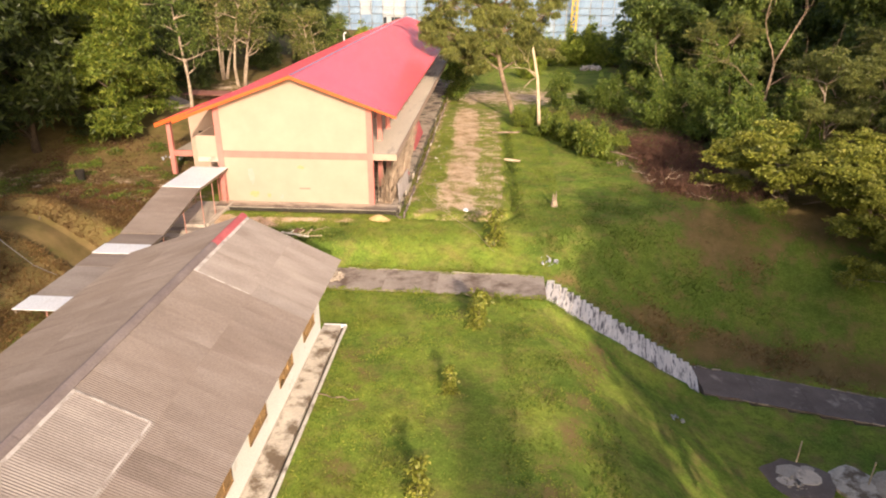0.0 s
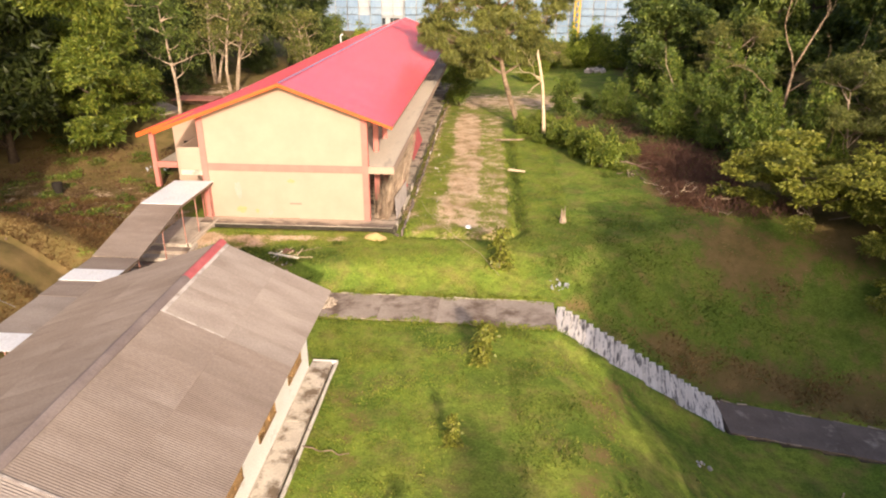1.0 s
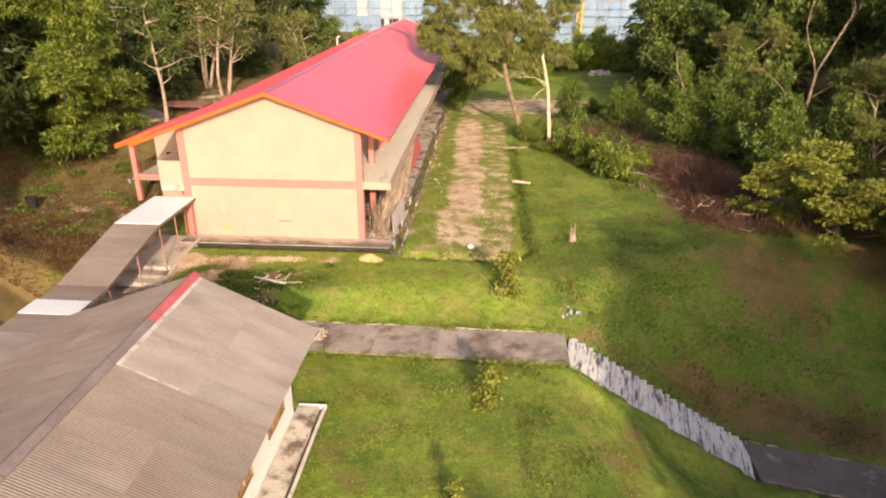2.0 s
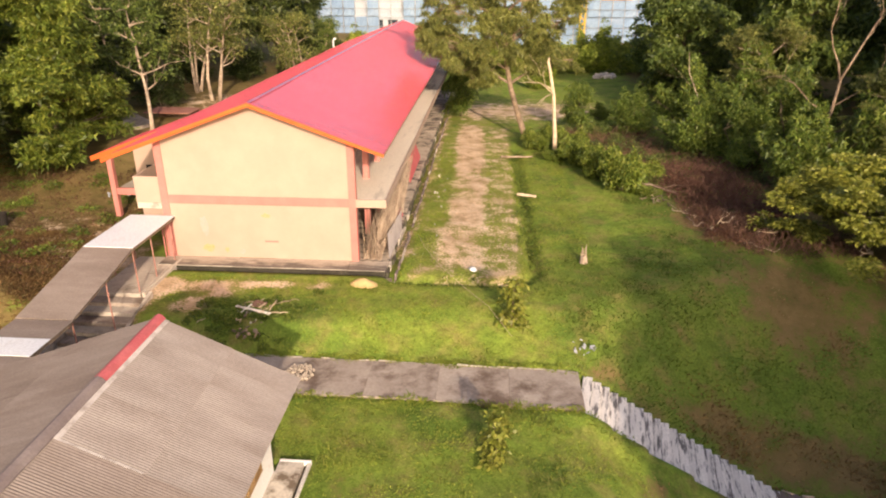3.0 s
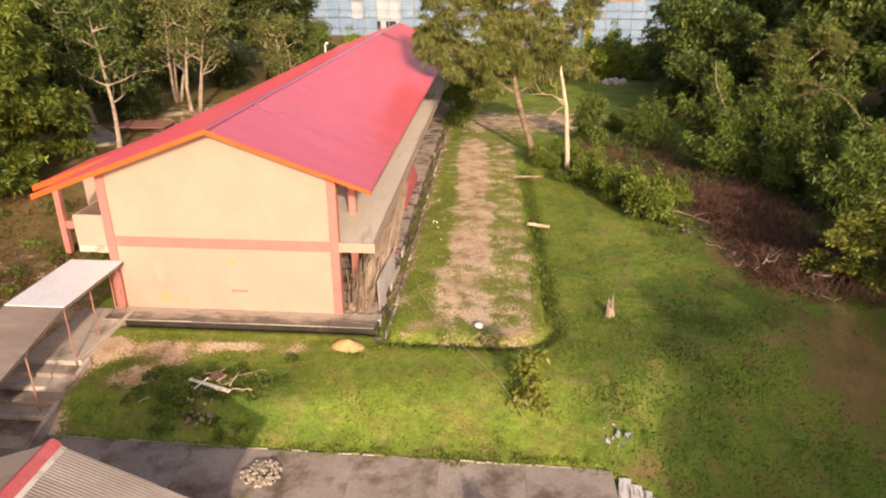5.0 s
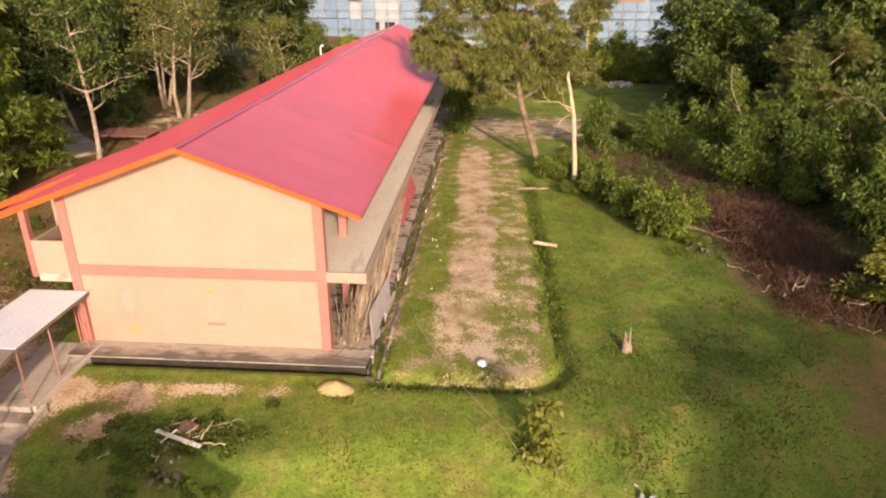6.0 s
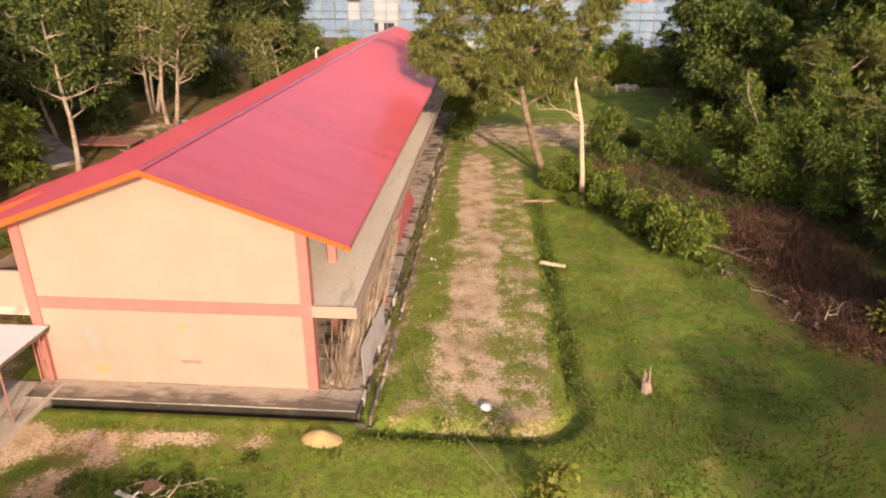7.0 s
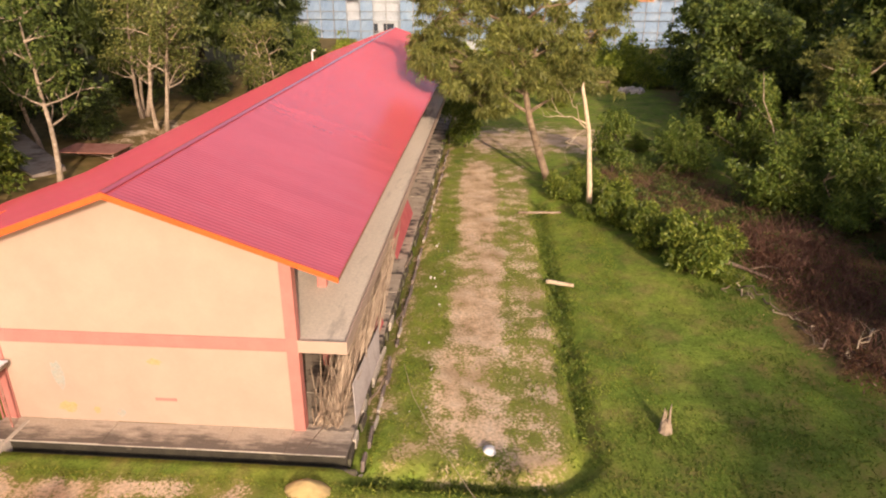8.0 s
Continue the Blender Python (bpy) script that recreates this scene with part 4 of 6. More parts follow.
for y, top in ((-0.5, 2.06), (-2.5, 2.06), (-4.2, 2.06), (-6.6, 1.62), (-9.2, 1.13), (-12.4, 1.06), (-16.0, 1.06)):
    for x in (CR - 0.15, CL + 0.08):
        g = min(float(land(x, y)), -0.0 if y > -4.5 else 0.0) - 0.25
        pv, pf = [], []
        tube(pv, pf, [(x, y, g), (x, y, top)], [0.032, 0.032], 8)
        obj("post", pv, pf, M_post, cover)
ramp_bits = thing("walk_floor", "concrete floor and steps beneath the covered walkway", "pavement", (0, 0, 0), "", "structure")
box("floor_slab", CL + 0.1, CR - 0.05, -4.4, -0.14, -0.4, -0.03, M_conc_pale, ramp_bits, "", 0.02)
for k in range(6):
    box("step", CL + 0.03, CR + 0.33, -4.4 - 0.62 * (k + 1), -4.41 - 0.62 * k, -1.5, -0.03 - 0.17 * (k + 1), M_conc_pale if k % 2 else M_conc, ramp_bits, "", 0.02)
box("floor_slab", CL + 0.03, CR + 0.33, -18.0, -8.14, -1.5, -1.06, M_conc, ramp_bits, "", 0.02)
box("side_kerb", CR + 0.05, CR + 0.2, -4.4, -0.14, -0.4, 0.03, M_conc_pale, ramp_bits, "pale concrete kerb", 0.02)
for x in (CR + 0.42, CL - 0.06):
    vs = [(x + dx, y, z) for y, za, zb in ((-4.3, -1.5, 0.06), (-8.3, -1.6, -0.86)) for dx, z in ((-0.08, za), (0.08, za), (0.08, zb), (-0.08, zb))]
    obj("stair_side_wall", vs, [(0, 1, 2, 3), (7, 6, 5, 4), (0, 4, 5, 1), (1, 5, 6, 2), (2, 6, 7, 3), (3, 7, 4, 0)], M_conc_pale, ramp_bits, "pale sloping wall beside the steps")
    box("side_wall", x - 0.08, x + 0.08, -18.0, -8.31, -1.6, -0.86, M_conc_pale, ramp_bits, "low pale wall beside the walk", 0.02)

# ---- plants ----
def leaf_cloud(centres, radii, count, size, rng, flat=0.8, narrow=0.5, droop=0.3, simple=False):
    """Many small leaves spread over the shells of clumps. Returns verts, faces."""
    vs = np.empty((count * 4, 3))
    w = np.array(radii, float) ** 2
    pick = rng.choice(len(centres), count, p=w / w.sum())
    c, r = np.asarray(centres, float)[pick], np.asarray(radii, float)[pick]
    d = rng.normal(size=(count, 3))
    d /= np.linalg.norm(d, axis=1)[:, None]
    d[:, 2] = np.where(d[:, 2] < -0.35, -d[:, 2] * 0.6, d[:, 2])
    rad = r * (0.30 + 0.78 * rng.random(count) ** 0.5) * np.where(rng.random(count) < 0.08, 1.35, 1.0)
    squash = rng.uniform(0.65, 1.35, (len(centres), 3))[pick]
    p = c + d * rad[:, None] * squash * np.array([1, 1, flat])
    out = d * 0.7 + rng.normal(size=(count, 3)) * 0.55
    out[:, 2] -= droop
    out /= np.linalg.norm(out, axis=1)[:, None]
    side = np.cross(out, rng.normal(size=(count, 3)))
    side /= np.linalg.norm(side, axis=1)[:, None] + 1e-9
    s = size * (0.6 + 0.8 * rng.random(count))[:, None]
    bend = np.array([0, 0, -0.15]) * s
    if simple:
        vs = vs[: count * 3]
        vs[0::3] = p - side * s * narrow * 0.5
        vs[1::3] = p + side * s * narrow * 0.5
        vs[2::3] = p + out * s * 1.2 + bend
        i = np.arange(count)[:, None] * 3
        return vs, np.concatenate([i, i + 1, i + 2], 1)
    vs[0::4] = p
    vs[1::4] = p + out * s * 0.5 + side * s * narrow * 0.5
    vs[2::4] = p + out * s + bend
    vs[3::4] = p + out * s * 0.5 - side * s * narrow * 0.5
    i = np.arange(count)[:, None] * 4
    return vs, np.concatenate([i, i + 1, i + 2, i + 3], 1)


def sprays(centres, radii, rng, each=4):
    """Breaks each clump into smaller uneven ones round it."""
    cs, rs = [], []
    for c, r in zip(centres, radii):
        for _ in range(each):
            o = rng.normal(size=3)
            o = o / np.linalg.norm(o) * r * rng.uniform(0.25, 0.95) * np.array([1, 1, 0.8])
            cs.append(tuple(np.asarray(c) + o))
            rs.append(r * rng.uniform(0.28, 0.62))
    return cs, rs


def cloud_obj(name, vs, fs, material, parent, label=""):
    me = bpy.data.meshes.new(name)
    me.vertices.add(len(vs))
    me.vertices.foreach_set("co", np.asarray(vs, np.float32).ravel())
    me.loops.add(fs.size)
    me.loops.foreach_set("vertex_index", fs.ravel().astype(np.int32))
    me.polygons.add(len(fs))
    me.polygons.foreach_set("loop_start", np.arange(0, fs.size, fs.shape[1], dtype=np.int32))
    me.polygons.foreach_set("loop_total", np.full(len(fs), fs.shape[1], np.int32))
    me.update()
    me.validate()
    me.materials.append(material)
    ob = new(name, me)
    ob.parent = parent
    if label:
        ob["label"] = label
    return ob


def limb(vs, fs, start, way, length, r0, rng, depth, tips, wander=0.25, sides=6, split=3, spread=0.75):
    """A crooked tapered limb with side limbs; collects the tips."""
    pts, p, d = [Vector(start)], Vector(start), Vector(way).normalized()
    k = 5
    for i in range(k):
        d = (d + Vector(rng.normal(size=3)) * wander * 0.5).normalized()
        p = p + d * (length / k)
        pts.append(p.copy())
    radii = [r0 * (1 - 0.72 * i / k) for i in range(k + 1)]
    tube(vs, fs, pts, radii, sides)
    if depth == 0:
        tips.append((pts[-1], length))
        tips.append((pts[3], length * 0.8))
        return
    for j in range(split):
        q = pts[rng.integers(2, k + 1)] if j else pts[-1]
        t = Vector(rng.normal(size=3)).normalized()
        w = (d * (1 - spread * 0.5) + t * spread + Vector((0, 0, 0.25))).normalized()
        limb(vs, fs, q, w, length * rng.uniform(0.5, 0.72), r0 * 0.42, rng, depth - 1, tips, wander, max(4, sides - 1), split, spread)


def tree(seed, height, spread, leaves, size, material, bark, label, category="tree", lean=(0, 0), trunk=0.45, clump=0.16, split=4, narrow=0.5, droop=0.3, flat=0.75, depth=2, stems=1, thick=1.0, simple=False):
    """A tree with trunk and limbs in one mesh, and a leafy crown in another."""
    rng = np.random.default_rng(seed)
    e = thing("tree" if category == "tree" else "shrub", label, category)
    vs, fs, tips = [], [], []
    for s in range(stems):
        off = Vector((rng.uniform(-0.4, 0.4), rng.uniform(-0.4, 0.4), -0.3)) if stems > 1 else Vector((0, 0, -0.3))
        way = Vector((lean[0] + (rng.uniform(-0.25, 0.25) if stems > 1 else 0), lean[1] + (rng.uniform(-0.2, 0.2) if stems > 1 else 0), 1.0)).normalized()
        p, d, pts = off.copy(), way.copy(), [off.copy()]
        k = 8
        for i in range(k):
            d = (d + Vector((rng.normal() * 0.07, rng.normal() * 0.07, 0.03))).normalized()
            p = p + d * height * 0.72 / k
            pts.append(p.copy())
        r = height * 0.022 * thick
        tube(vs, fs, pts, [r * 1.35] + [r * (1 - 0.75 * i / k) for i in range(1, k + 1)], 8)
        first = int(k * trunk)
        for i in range(first, k + 1):
            for j in range(2 if i < k else split):
                a = rng.uniform(0, 2 * math.pi)
                w = Vector((math.cos(a), math.sin(a), rng.uniform(0.25, 0.9))).normalized()
                ln = spread * rng.uniform(0.6, 1.0) * (1.0 - 0.45 * (i - first) / max(1, k - first))
                limb(vs, fs, pts[i], w, ln * 0.62, r * 0.42, rng, depth - 1, tips, 0.3, 5, 3, 0.7)
    obj("trunk", vs, fs, bark, e, "", True)
    cs = [tuple(t[0]) for t in tips]
    rs = [height * clump * rng.uniform(0.6, 1.15) for _ in tips]
    cs, rs = sprays(cs, rs, rng)
    lv, lf = leaf_cloud(cs, rs, leaves, size, rng, flat, narrow, droop, simple)
    cloud_obj("crown", lv, lf, material, e)
    return e


def bush(seed, radius, height, leaves, size, material, label, name="shrub", narrow=0.45):
    rng = np.random.default_rng(seed)
    e = thing(name, label, "shrub")
    vs, fs, tips = [], [], []
    for j in range(9):
        a = rng.uniform(0, 2 * math.pi)
        w = Vector((math.cos(a) * rng.uniform(0.2, 0.9), math.sin(a) * rng.uniform(0.2, 0.9), 1.0)).normalized()
        limb(vs, fs, (0.15 * math.cos(a), 0.15 * math.sin(a), -0.15), w, height * rng.uniform(0.5, 0.85), 0.03 + height * 0.008, rng, 1, tips, 0.3, 5, 3, 0.8)
    obj("stem", vs, fs, M_bark_dark, e, "", True)
    cs, rs = [], []
    for t, ln in tips:
        if t.z > 0.05:
            cs.append((t.x * radius / height * 1.1, t.y * radius / height * 1.1, t.z * 0.9))
            rs.append(radius * rng.uniform(0.2, 0.38))
    for j in range(10):
        a, q = rng.uniform(0, 2 * math.pi), radius * rng.uniform(0.3, 0.8)
        cs.append((q * math.cos(a), q * math.sin(a), height * rng.uniform(0.12, 0.4)))
        rs.append(radius * rng.uniform(0.25, 0.4))
    cs, rs = sprays(cs, rs, rng, 6)
    for t, ln in tips[::3]:
        for q in range(4):
            cs.append((t.x * radius / height * 1.2, t.y * radius / height * 1.2, t.z * (0.95 + 0.09 * q)))
            rs.append(radius * 0.11)
    lv, lf = leaf_cloud(cs, rs, leaves, size, rng, 0.9, narrow, 0.15, leaves > 8000)
    lv[:, 2] = np.maximum(lv[:, 2], -0.1)
    cloud_obj("foliage", lv, lf, material, e)
    return e


def put(ob, x, y, turn=0.0, scale=1.0, z=None, tall=1.0):
    ob.matrix_basis = pose(x, y, float(land(x, y)) if z is None else z, 0, 0, turn) @ Matrix.Diagonal((scale, scale, scale * tall, 1))
    return ob


def again(ob, x, y, turn, scale, tall=1.0, label=""):
    c = copy_thing(ob, Matrix.Identity(4))
    put(c, x, y, turn, scale, None, tall)
    if label:
        c["label"] = label
    return c


# big tree that leans over the roof
gum = thing("tree", "tall eucalyptus-like tree with leaning pale trunk and drooping olive leaves", "tree", (9.5, 28.5, -0.15))
rng = np.random.default_rng(5)
vs, fs, cs, rs = [], [], [], []
TRUNK = [Vector(p) for p in ((0.15, 0, -0.3), (0, 0, 0.4), (-0.65, 0, 2.2), (-1.35, 0.05, 4.4), (-1.85, 0, 6.8), (-2.0, 0, 9.0), (-2.15, 0.1, 12.0), (-2.0, 0, 15.5))]
tube(vs, fs, TRUNK, [0.36, 0.28, 0.25, 0.22, 0.19, 0.16, 0.12, 0.05], 9)
tube(vs, fs, [TRUNK[4], (-1.3, 0.2, 8.4), (-0.8, 0.3, 10.5), (-0.2, 0.4, 13.5)], [0.13, 0.11, 0.09, 0.04], 7)
for c, r, k in (((-6.4, -0.6, 7.9), (3.6, 3.2, 1.6), 30), ((-4.2, 0.3, 5.6), (2.2, 2.2, 1.5), 16), ((-2.4, 0, 8.6), (2.6, 3.0, 2.6), 18), ((2.2, 0.6, 6.6), (2.8, 2.4, 1.8), 22), ((-5.2, 0, 10.4), (4.2, 3.0, 1.8), 18), ((2.3, 0.5, 10.0), (2.8, 2.4, 2.0), 14), ((-1.5, 0, 13.0), (3.4, 2.5, 2.0), 14), ((-0.4, 0.3, 9.4), (2.6, 2.4, 2.4), 22), ((3.4, 0.5, 12.8), (2.8, 2.4, 1.8), 12), ((-7.5, 0.5, 12.2), (2.8, 2.6, 1.6), 10)):
    z = max(4.8, c[2] - 0.6 - 0.3 * abs(c[0] + 2))
    i = next(q for q in range(1, 8) if TRUNK[q].z >= z)
    root = TRUNK[i - 1].lerp(TRUNK[i], (z - TRUNK[i - 1].z) / (TRUNK[i].z - TRUNK[i - 1].z))
    end = Vector((c[0] + 0.6 * r[0] * (1 if c[0] > root.x else -1), c[1], c[2] + 0.2))
    stem = [root.lerp(end, q / 5) + Vector((0, 0, 0.5 * math.sin(q * 0.63))) + Vector(rng.normal(size=3)) * (0.18 if 0 < q < 5 else 0) for q in range(6)]
    tube(vs, fs, stem, [0.13, 0.11, 0.09, 0.07, 0.05, 0.03], 6)
    for _ in range(k):
        d = rng.normal(size=3)
        d = d / np.linalg.norm(d) * rng.uniform(0.35, 1.0)
        tip = Vector(c) + Vector(d * np.array(r))
        foot = stem[int(rng.integers(2, 6))]
        bow = foot.lerp(tip, 0.55) + Vector((0, 0, 0.25)) + Vector(rng.normal(size=3)) * 0.25
        tube(vs, fs, [foot, bow, tip], [0.035, 0.024, 0.01], 4)
        cs.append(tuple(tip))
        rs.append(rng.uniform(0.6, 1.25))
obj("trunk", vs, fs, M_bark_mid, gum, "", True)
cs, rs = sprays(cs, rs, rng, 5)
lv, lf = leaf_cloud(cs, rs, 92000, 0.25, rng, 0.85, 0.3, 0.9, True)
cloud_obj("crown", lv, lf, M_leaf_olive, gum)
# left side: broad light-green tree, slender pale trees, wood behind with shade in its leaf colour
broad = tree(14, 13.0, 7.0, 56000, 0.235, M_leaf_broad, M_bark_dark, "broad leafy tree with sunlit yellow-green crown", trunk=0.12, clump=0.105, simple=True)
put(broad, -22.8, 13.0, 0, 1.1)
slim = tree(21, 13.5, 4.4, 3400, 0.26, M_leaf_dark, M_bark, "slender pale-barked tree with bare lower limbs", trunk=0.42, clump=0.075, thick=0.6)
put(slim, -20.3, 20.2)
multi = tree(25, 14.0, 3.8, 6000, 0.28, M_leaf_olive, M_bark, "three-stemmed pale-barked tree on a yellow bank", trunk=0.45, clump=0.085, stems=3, thick=0.6)
put(multi, -20.6, 34.6)
forest = tree(31, 15.0, 6.0, 19000, 0.42, M_leaf_shaded, M_bark_dark, "dense woodland tree, shade put into its leaf colour", trunk=0.15, clump=0.12, simple=True)
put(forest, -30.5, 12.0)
round_tree = tree(37, 13.0, 6.0, 28000, 0.32, M_leaf_dark, M_bark_dark, "large round-crowned dark green tree", trunk=0.12, clump=0.14, narrow=0.7, simple=True)
# added out of view, sparse enough to half-block the sun
shade_tree = tree(39, 13.0, 6.0, 9500, 0.48, M_leaf_dark, M_bark_dark, "unseen thin-leaved tree added to cast shade", trunk=0.45, clump=0.17, simple=True)
put(shade_tree, 23.4, -29.0, 15, 1.1, None, 1.3)
put(round_tree, 26.5, 42.0)
layered = tree(41, 5.6, 7.0, 34000, 0.22, M_leaf_light, M_bark, "spreading tree with layered light green leaves", trunk=0.2, clump=0.14, flat=0.35, droop=0.1)
put(layered, 26.8, 3.2, 0, 1.25, -0.6, 0.62)

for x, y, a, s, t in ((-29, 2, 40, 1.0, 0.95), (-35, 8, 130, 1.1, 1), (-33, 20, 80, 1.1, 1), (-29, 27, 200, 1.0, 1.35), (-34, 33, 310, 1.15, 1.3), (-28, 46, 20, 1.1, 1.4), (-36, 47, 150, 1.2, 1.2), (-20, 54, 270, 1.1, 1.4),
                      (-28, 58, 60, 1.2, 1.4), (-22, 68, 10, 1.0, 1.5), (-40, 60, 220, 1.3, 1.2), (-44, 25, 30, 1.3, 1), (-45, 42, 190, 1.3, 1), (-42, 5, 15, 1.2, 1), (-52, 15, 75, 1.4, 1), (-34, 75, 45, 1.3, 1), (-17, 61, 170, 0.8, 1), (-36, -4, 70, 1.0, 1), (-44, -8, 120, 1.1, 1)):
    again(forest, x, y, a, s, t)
for x, y, a, s in ((-24.2, 38.4, 60, 0.95), (-15.5, 47, 200, 0.85)):
    again(multi, x, y, a, s, 1.0, "slender pale-barked tree at the wood's edge")
again(slim, -25.5, 26.5, 120, 0.95)
again(slim, -14.5, 52.5, 220, 0.8)
again(forest, -28.5, 9.5, 90, 0.95)
again(broad, -27.5, 18.5, 200, 0.95)
for x, y, a, s, t in ((33, 33, 60, 1.1, 1.1), (38, 45, 120, 1.2, 1.1), (34, 56, 200, 1.1, 1), (45, 30, 20, 1.2, 1.2), (40, 24, 80, 1.0, 1.1), (27.5, 59, 150, 1.0, 1.0), (44, 14, 140, 1.1, 1.2), (43, 8, 30, 1.0, 1.2), (48, 0, 200, 1.1, 1), (42, 68, 75, 1.1, 1), (56, 24, 35, 1.4, 1), (47, 40, 80, 1.3, 1.1), (55, 50, 20, 1.4, 1.1), (50, 62, 300, 1.3, 1.1), (40, -12, 66, 0.9, 1), (31, 49, 10, 0.9, 1)):
    again(round_tree, x, y, a, s, t)
again(layered, 31.5, 4.5, 120, 1.0, 0.68)
again(layered, 31.0, -4.5, 220, 0.9, 0.8)
again(layered, 30.2, -0.3, 70, 1.0, 0.75)
acacia = tree(83, 9.5, 6.5, 30000, 0.2, M_leaf_olive, M_bark, "spreading olive-green feathery tree with open pale branches", trunk=0.3, clump=0.11, flat=0.4, narrow=0.3, droop=0.2, thick=0.6, simple=True)
put(acacia, 32.5, 11.5, 0, 0.95)
again(acacia, 37.0, 15.5, 130, 1.1)
again(acacia, 36.5, 4.0, 250, 1.0)
again(acacia, 30.5, 30.0, 40, 1.05)
# unseen trees added beside the flight line to shade the grass
for x, y, a, s, t in ((27.6, -28.5, 170, 1.1, 1.3), (32.0, -28.0, 60, 1.1, 1.3), (36.5, -35, 60, 1.15, 1.3), (27.0, -36, 140, 1.1, 1.2), (14.6, -46.5, 20, 0.45, 2.0), (17.0, -34.5, 75, 0.55, 1.15), (41, -33, 200, 1.15, 1.0), (45.5, -32, 250, 1.2, 1.25), (38, -43, 60, 1.2, 1.0), (-14.5, -33, 80, 1.0, 0.9)):
    again(shade_tree, x, y, a, s, t)
# these woodland copies are unseen too, placed to block the sun
for x, y, a, k, t in ((32.5, -30.5, 15, 1.05, 1.1), (37.0, -29.5, 95, 1.1, 1.12), (42.0, -28.5, 205, 1.1, 1.1), (-14.8, -26.5, 300, 0.9, 0.9), (-19.5, -22.0, 50, 1.05, 1.15), (-26.0, -18.5, 140, 1.1, 1.2), (-33, -14, 140, 1.2, 1.1)):
    again(forest, x, y, a, k, t)

shrub_a = bush(51, 2.4, 3.6, 14000, 0.17, M_leaf, "dense green roadside shrub")
put(shrub_a, 19.3, 31.5)
for x, y, a, s, t in ((22.8, 22.5, 40, 1.2, 1.0), (25.4, 24, 100, 1.25, 1.1), (25.5, 19.5, 150, 1.1, 1.2), (28.5, 21, 200, 1.3, 1.4), (24.5, 31, 60, 1.3, 1.3), (28.5, 28, 20, 1.4, 1.4), (28, 15.5, 10, 1.0, 1.1), (17.5, 37.5, 90, 0.55, 0.8), (31.5, 15, 300, 1.2, 1.2), (26.6, 12.4, 20, 1.2, 1.25), (29.6, 12.0, 250, 1.2, 1.35)):
    again(shrub_a, x, y, a, s, t)
# undergrowth darkened the same way, by leaf colour
shrub_c = bush(53, 2.4, 3.6, 9000, 0.2, M_leaf_shaded, "shaded green undergrowth at the wood's edge")
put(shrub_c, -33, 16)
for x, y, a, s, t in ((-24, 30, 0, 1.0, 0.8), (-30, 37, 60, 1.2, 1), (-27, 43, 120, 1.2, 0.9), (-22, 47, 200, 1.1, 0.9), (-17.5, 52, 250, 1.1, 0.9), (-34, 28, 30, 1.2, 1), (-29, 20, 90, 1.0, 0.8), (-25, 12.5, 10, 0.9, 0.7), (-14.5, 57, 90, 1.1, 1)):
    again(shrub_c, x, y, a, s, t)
shrub_b = bush(57, 1.7, 1.9, 7800, 0.21, M_leaf_bush, "low broad-leaved green bush in the grass")
put(shrub_b, 15.6, 13.6, 0, 1.0, None, 1.35)
for x, y, a, s, t in ((14.4, 16.6, 30, 0.9, 1.2), (13.4, 19.8, 80, 0.85, 1.15), (11.6, 21.0, 120, 0.6, 0.8), (13.0, 23.4, 190, 0.9, 1), (10.4, 24.6, 10, 0.8, 1), (15.8, 19.0, 240, 0.7, 0.8), (17.5, 16.6, 200, 0.8, 0.8), (11.8, 26.5, 310, 0.7, 1.1), (16.9, 12.6, 60, 0.5, 0.7)):
    again(shrub_b, x, y, a, s, t)
hedge = bush(61, 3.2, 4.0, 8500, 0.33, M_leaf_sun, "bushy green thicket before the far building")
put(hedge, 16.0, 71.0)
for x, y, a, s, t in ((20.5, 72, 40, 1.0, 1), (25.5, 71, 90, 1.05, 1.0), (29.5, 69, 130, 1.0, 1), (11.5, 72, 150, 1.0, 1), (7, 73, 200, 1.1, 1.1), (2, 72, 250, 1.1, 1.1), (-3, 71, 20, 1.2, 1.1), (-9, 72, 60, 1.2, 1.0), (-14, 70, 100, 1.2, 1.1), (33, 72, 10, 1.2, 1.1), (14, 66, 70, 0.6, 0.8), (22.5, 75, 70, 1.2, 1.2), (12.5, 57, 70, 0.6, 0.8)):
    again(hedge, x, y, a, s, t)
vine = tree(67, 6.0, 2.2, 8000, 0.2, M_leaf, M_bark_dark, "small drooping green tree beside the block", trunk=0.15, clump=0.15, droop=0.7)
put(vine, 3.4, 38.0)
again(vine, 3.0, 44.0, 120, 1.1)
again(vine, 14.5, 31.5, 200, 0.9, 1.0, "small feathery green tree behind the dead trunk")

# saplings in the grass
sapling = tree(71, 2.6, 1.0, 750, 0.2, M_leaf_light, M_bark, "thin young tree with yellow-green leaves in the grass", "sapling", trunk=0.12, clump=0.13, depth=1, thick=0.5)
sapling.name = "sapling"
put(sapling, 7.6, -5.5, 0, 1.2)
for x, y, a, s in ((6.95, -13.3, 90, 0.95), (5.95, -18.6, 200, 0.6), (5.3, -24.2, 20, 0.75)):
    again(sapling, x, y, a, s)

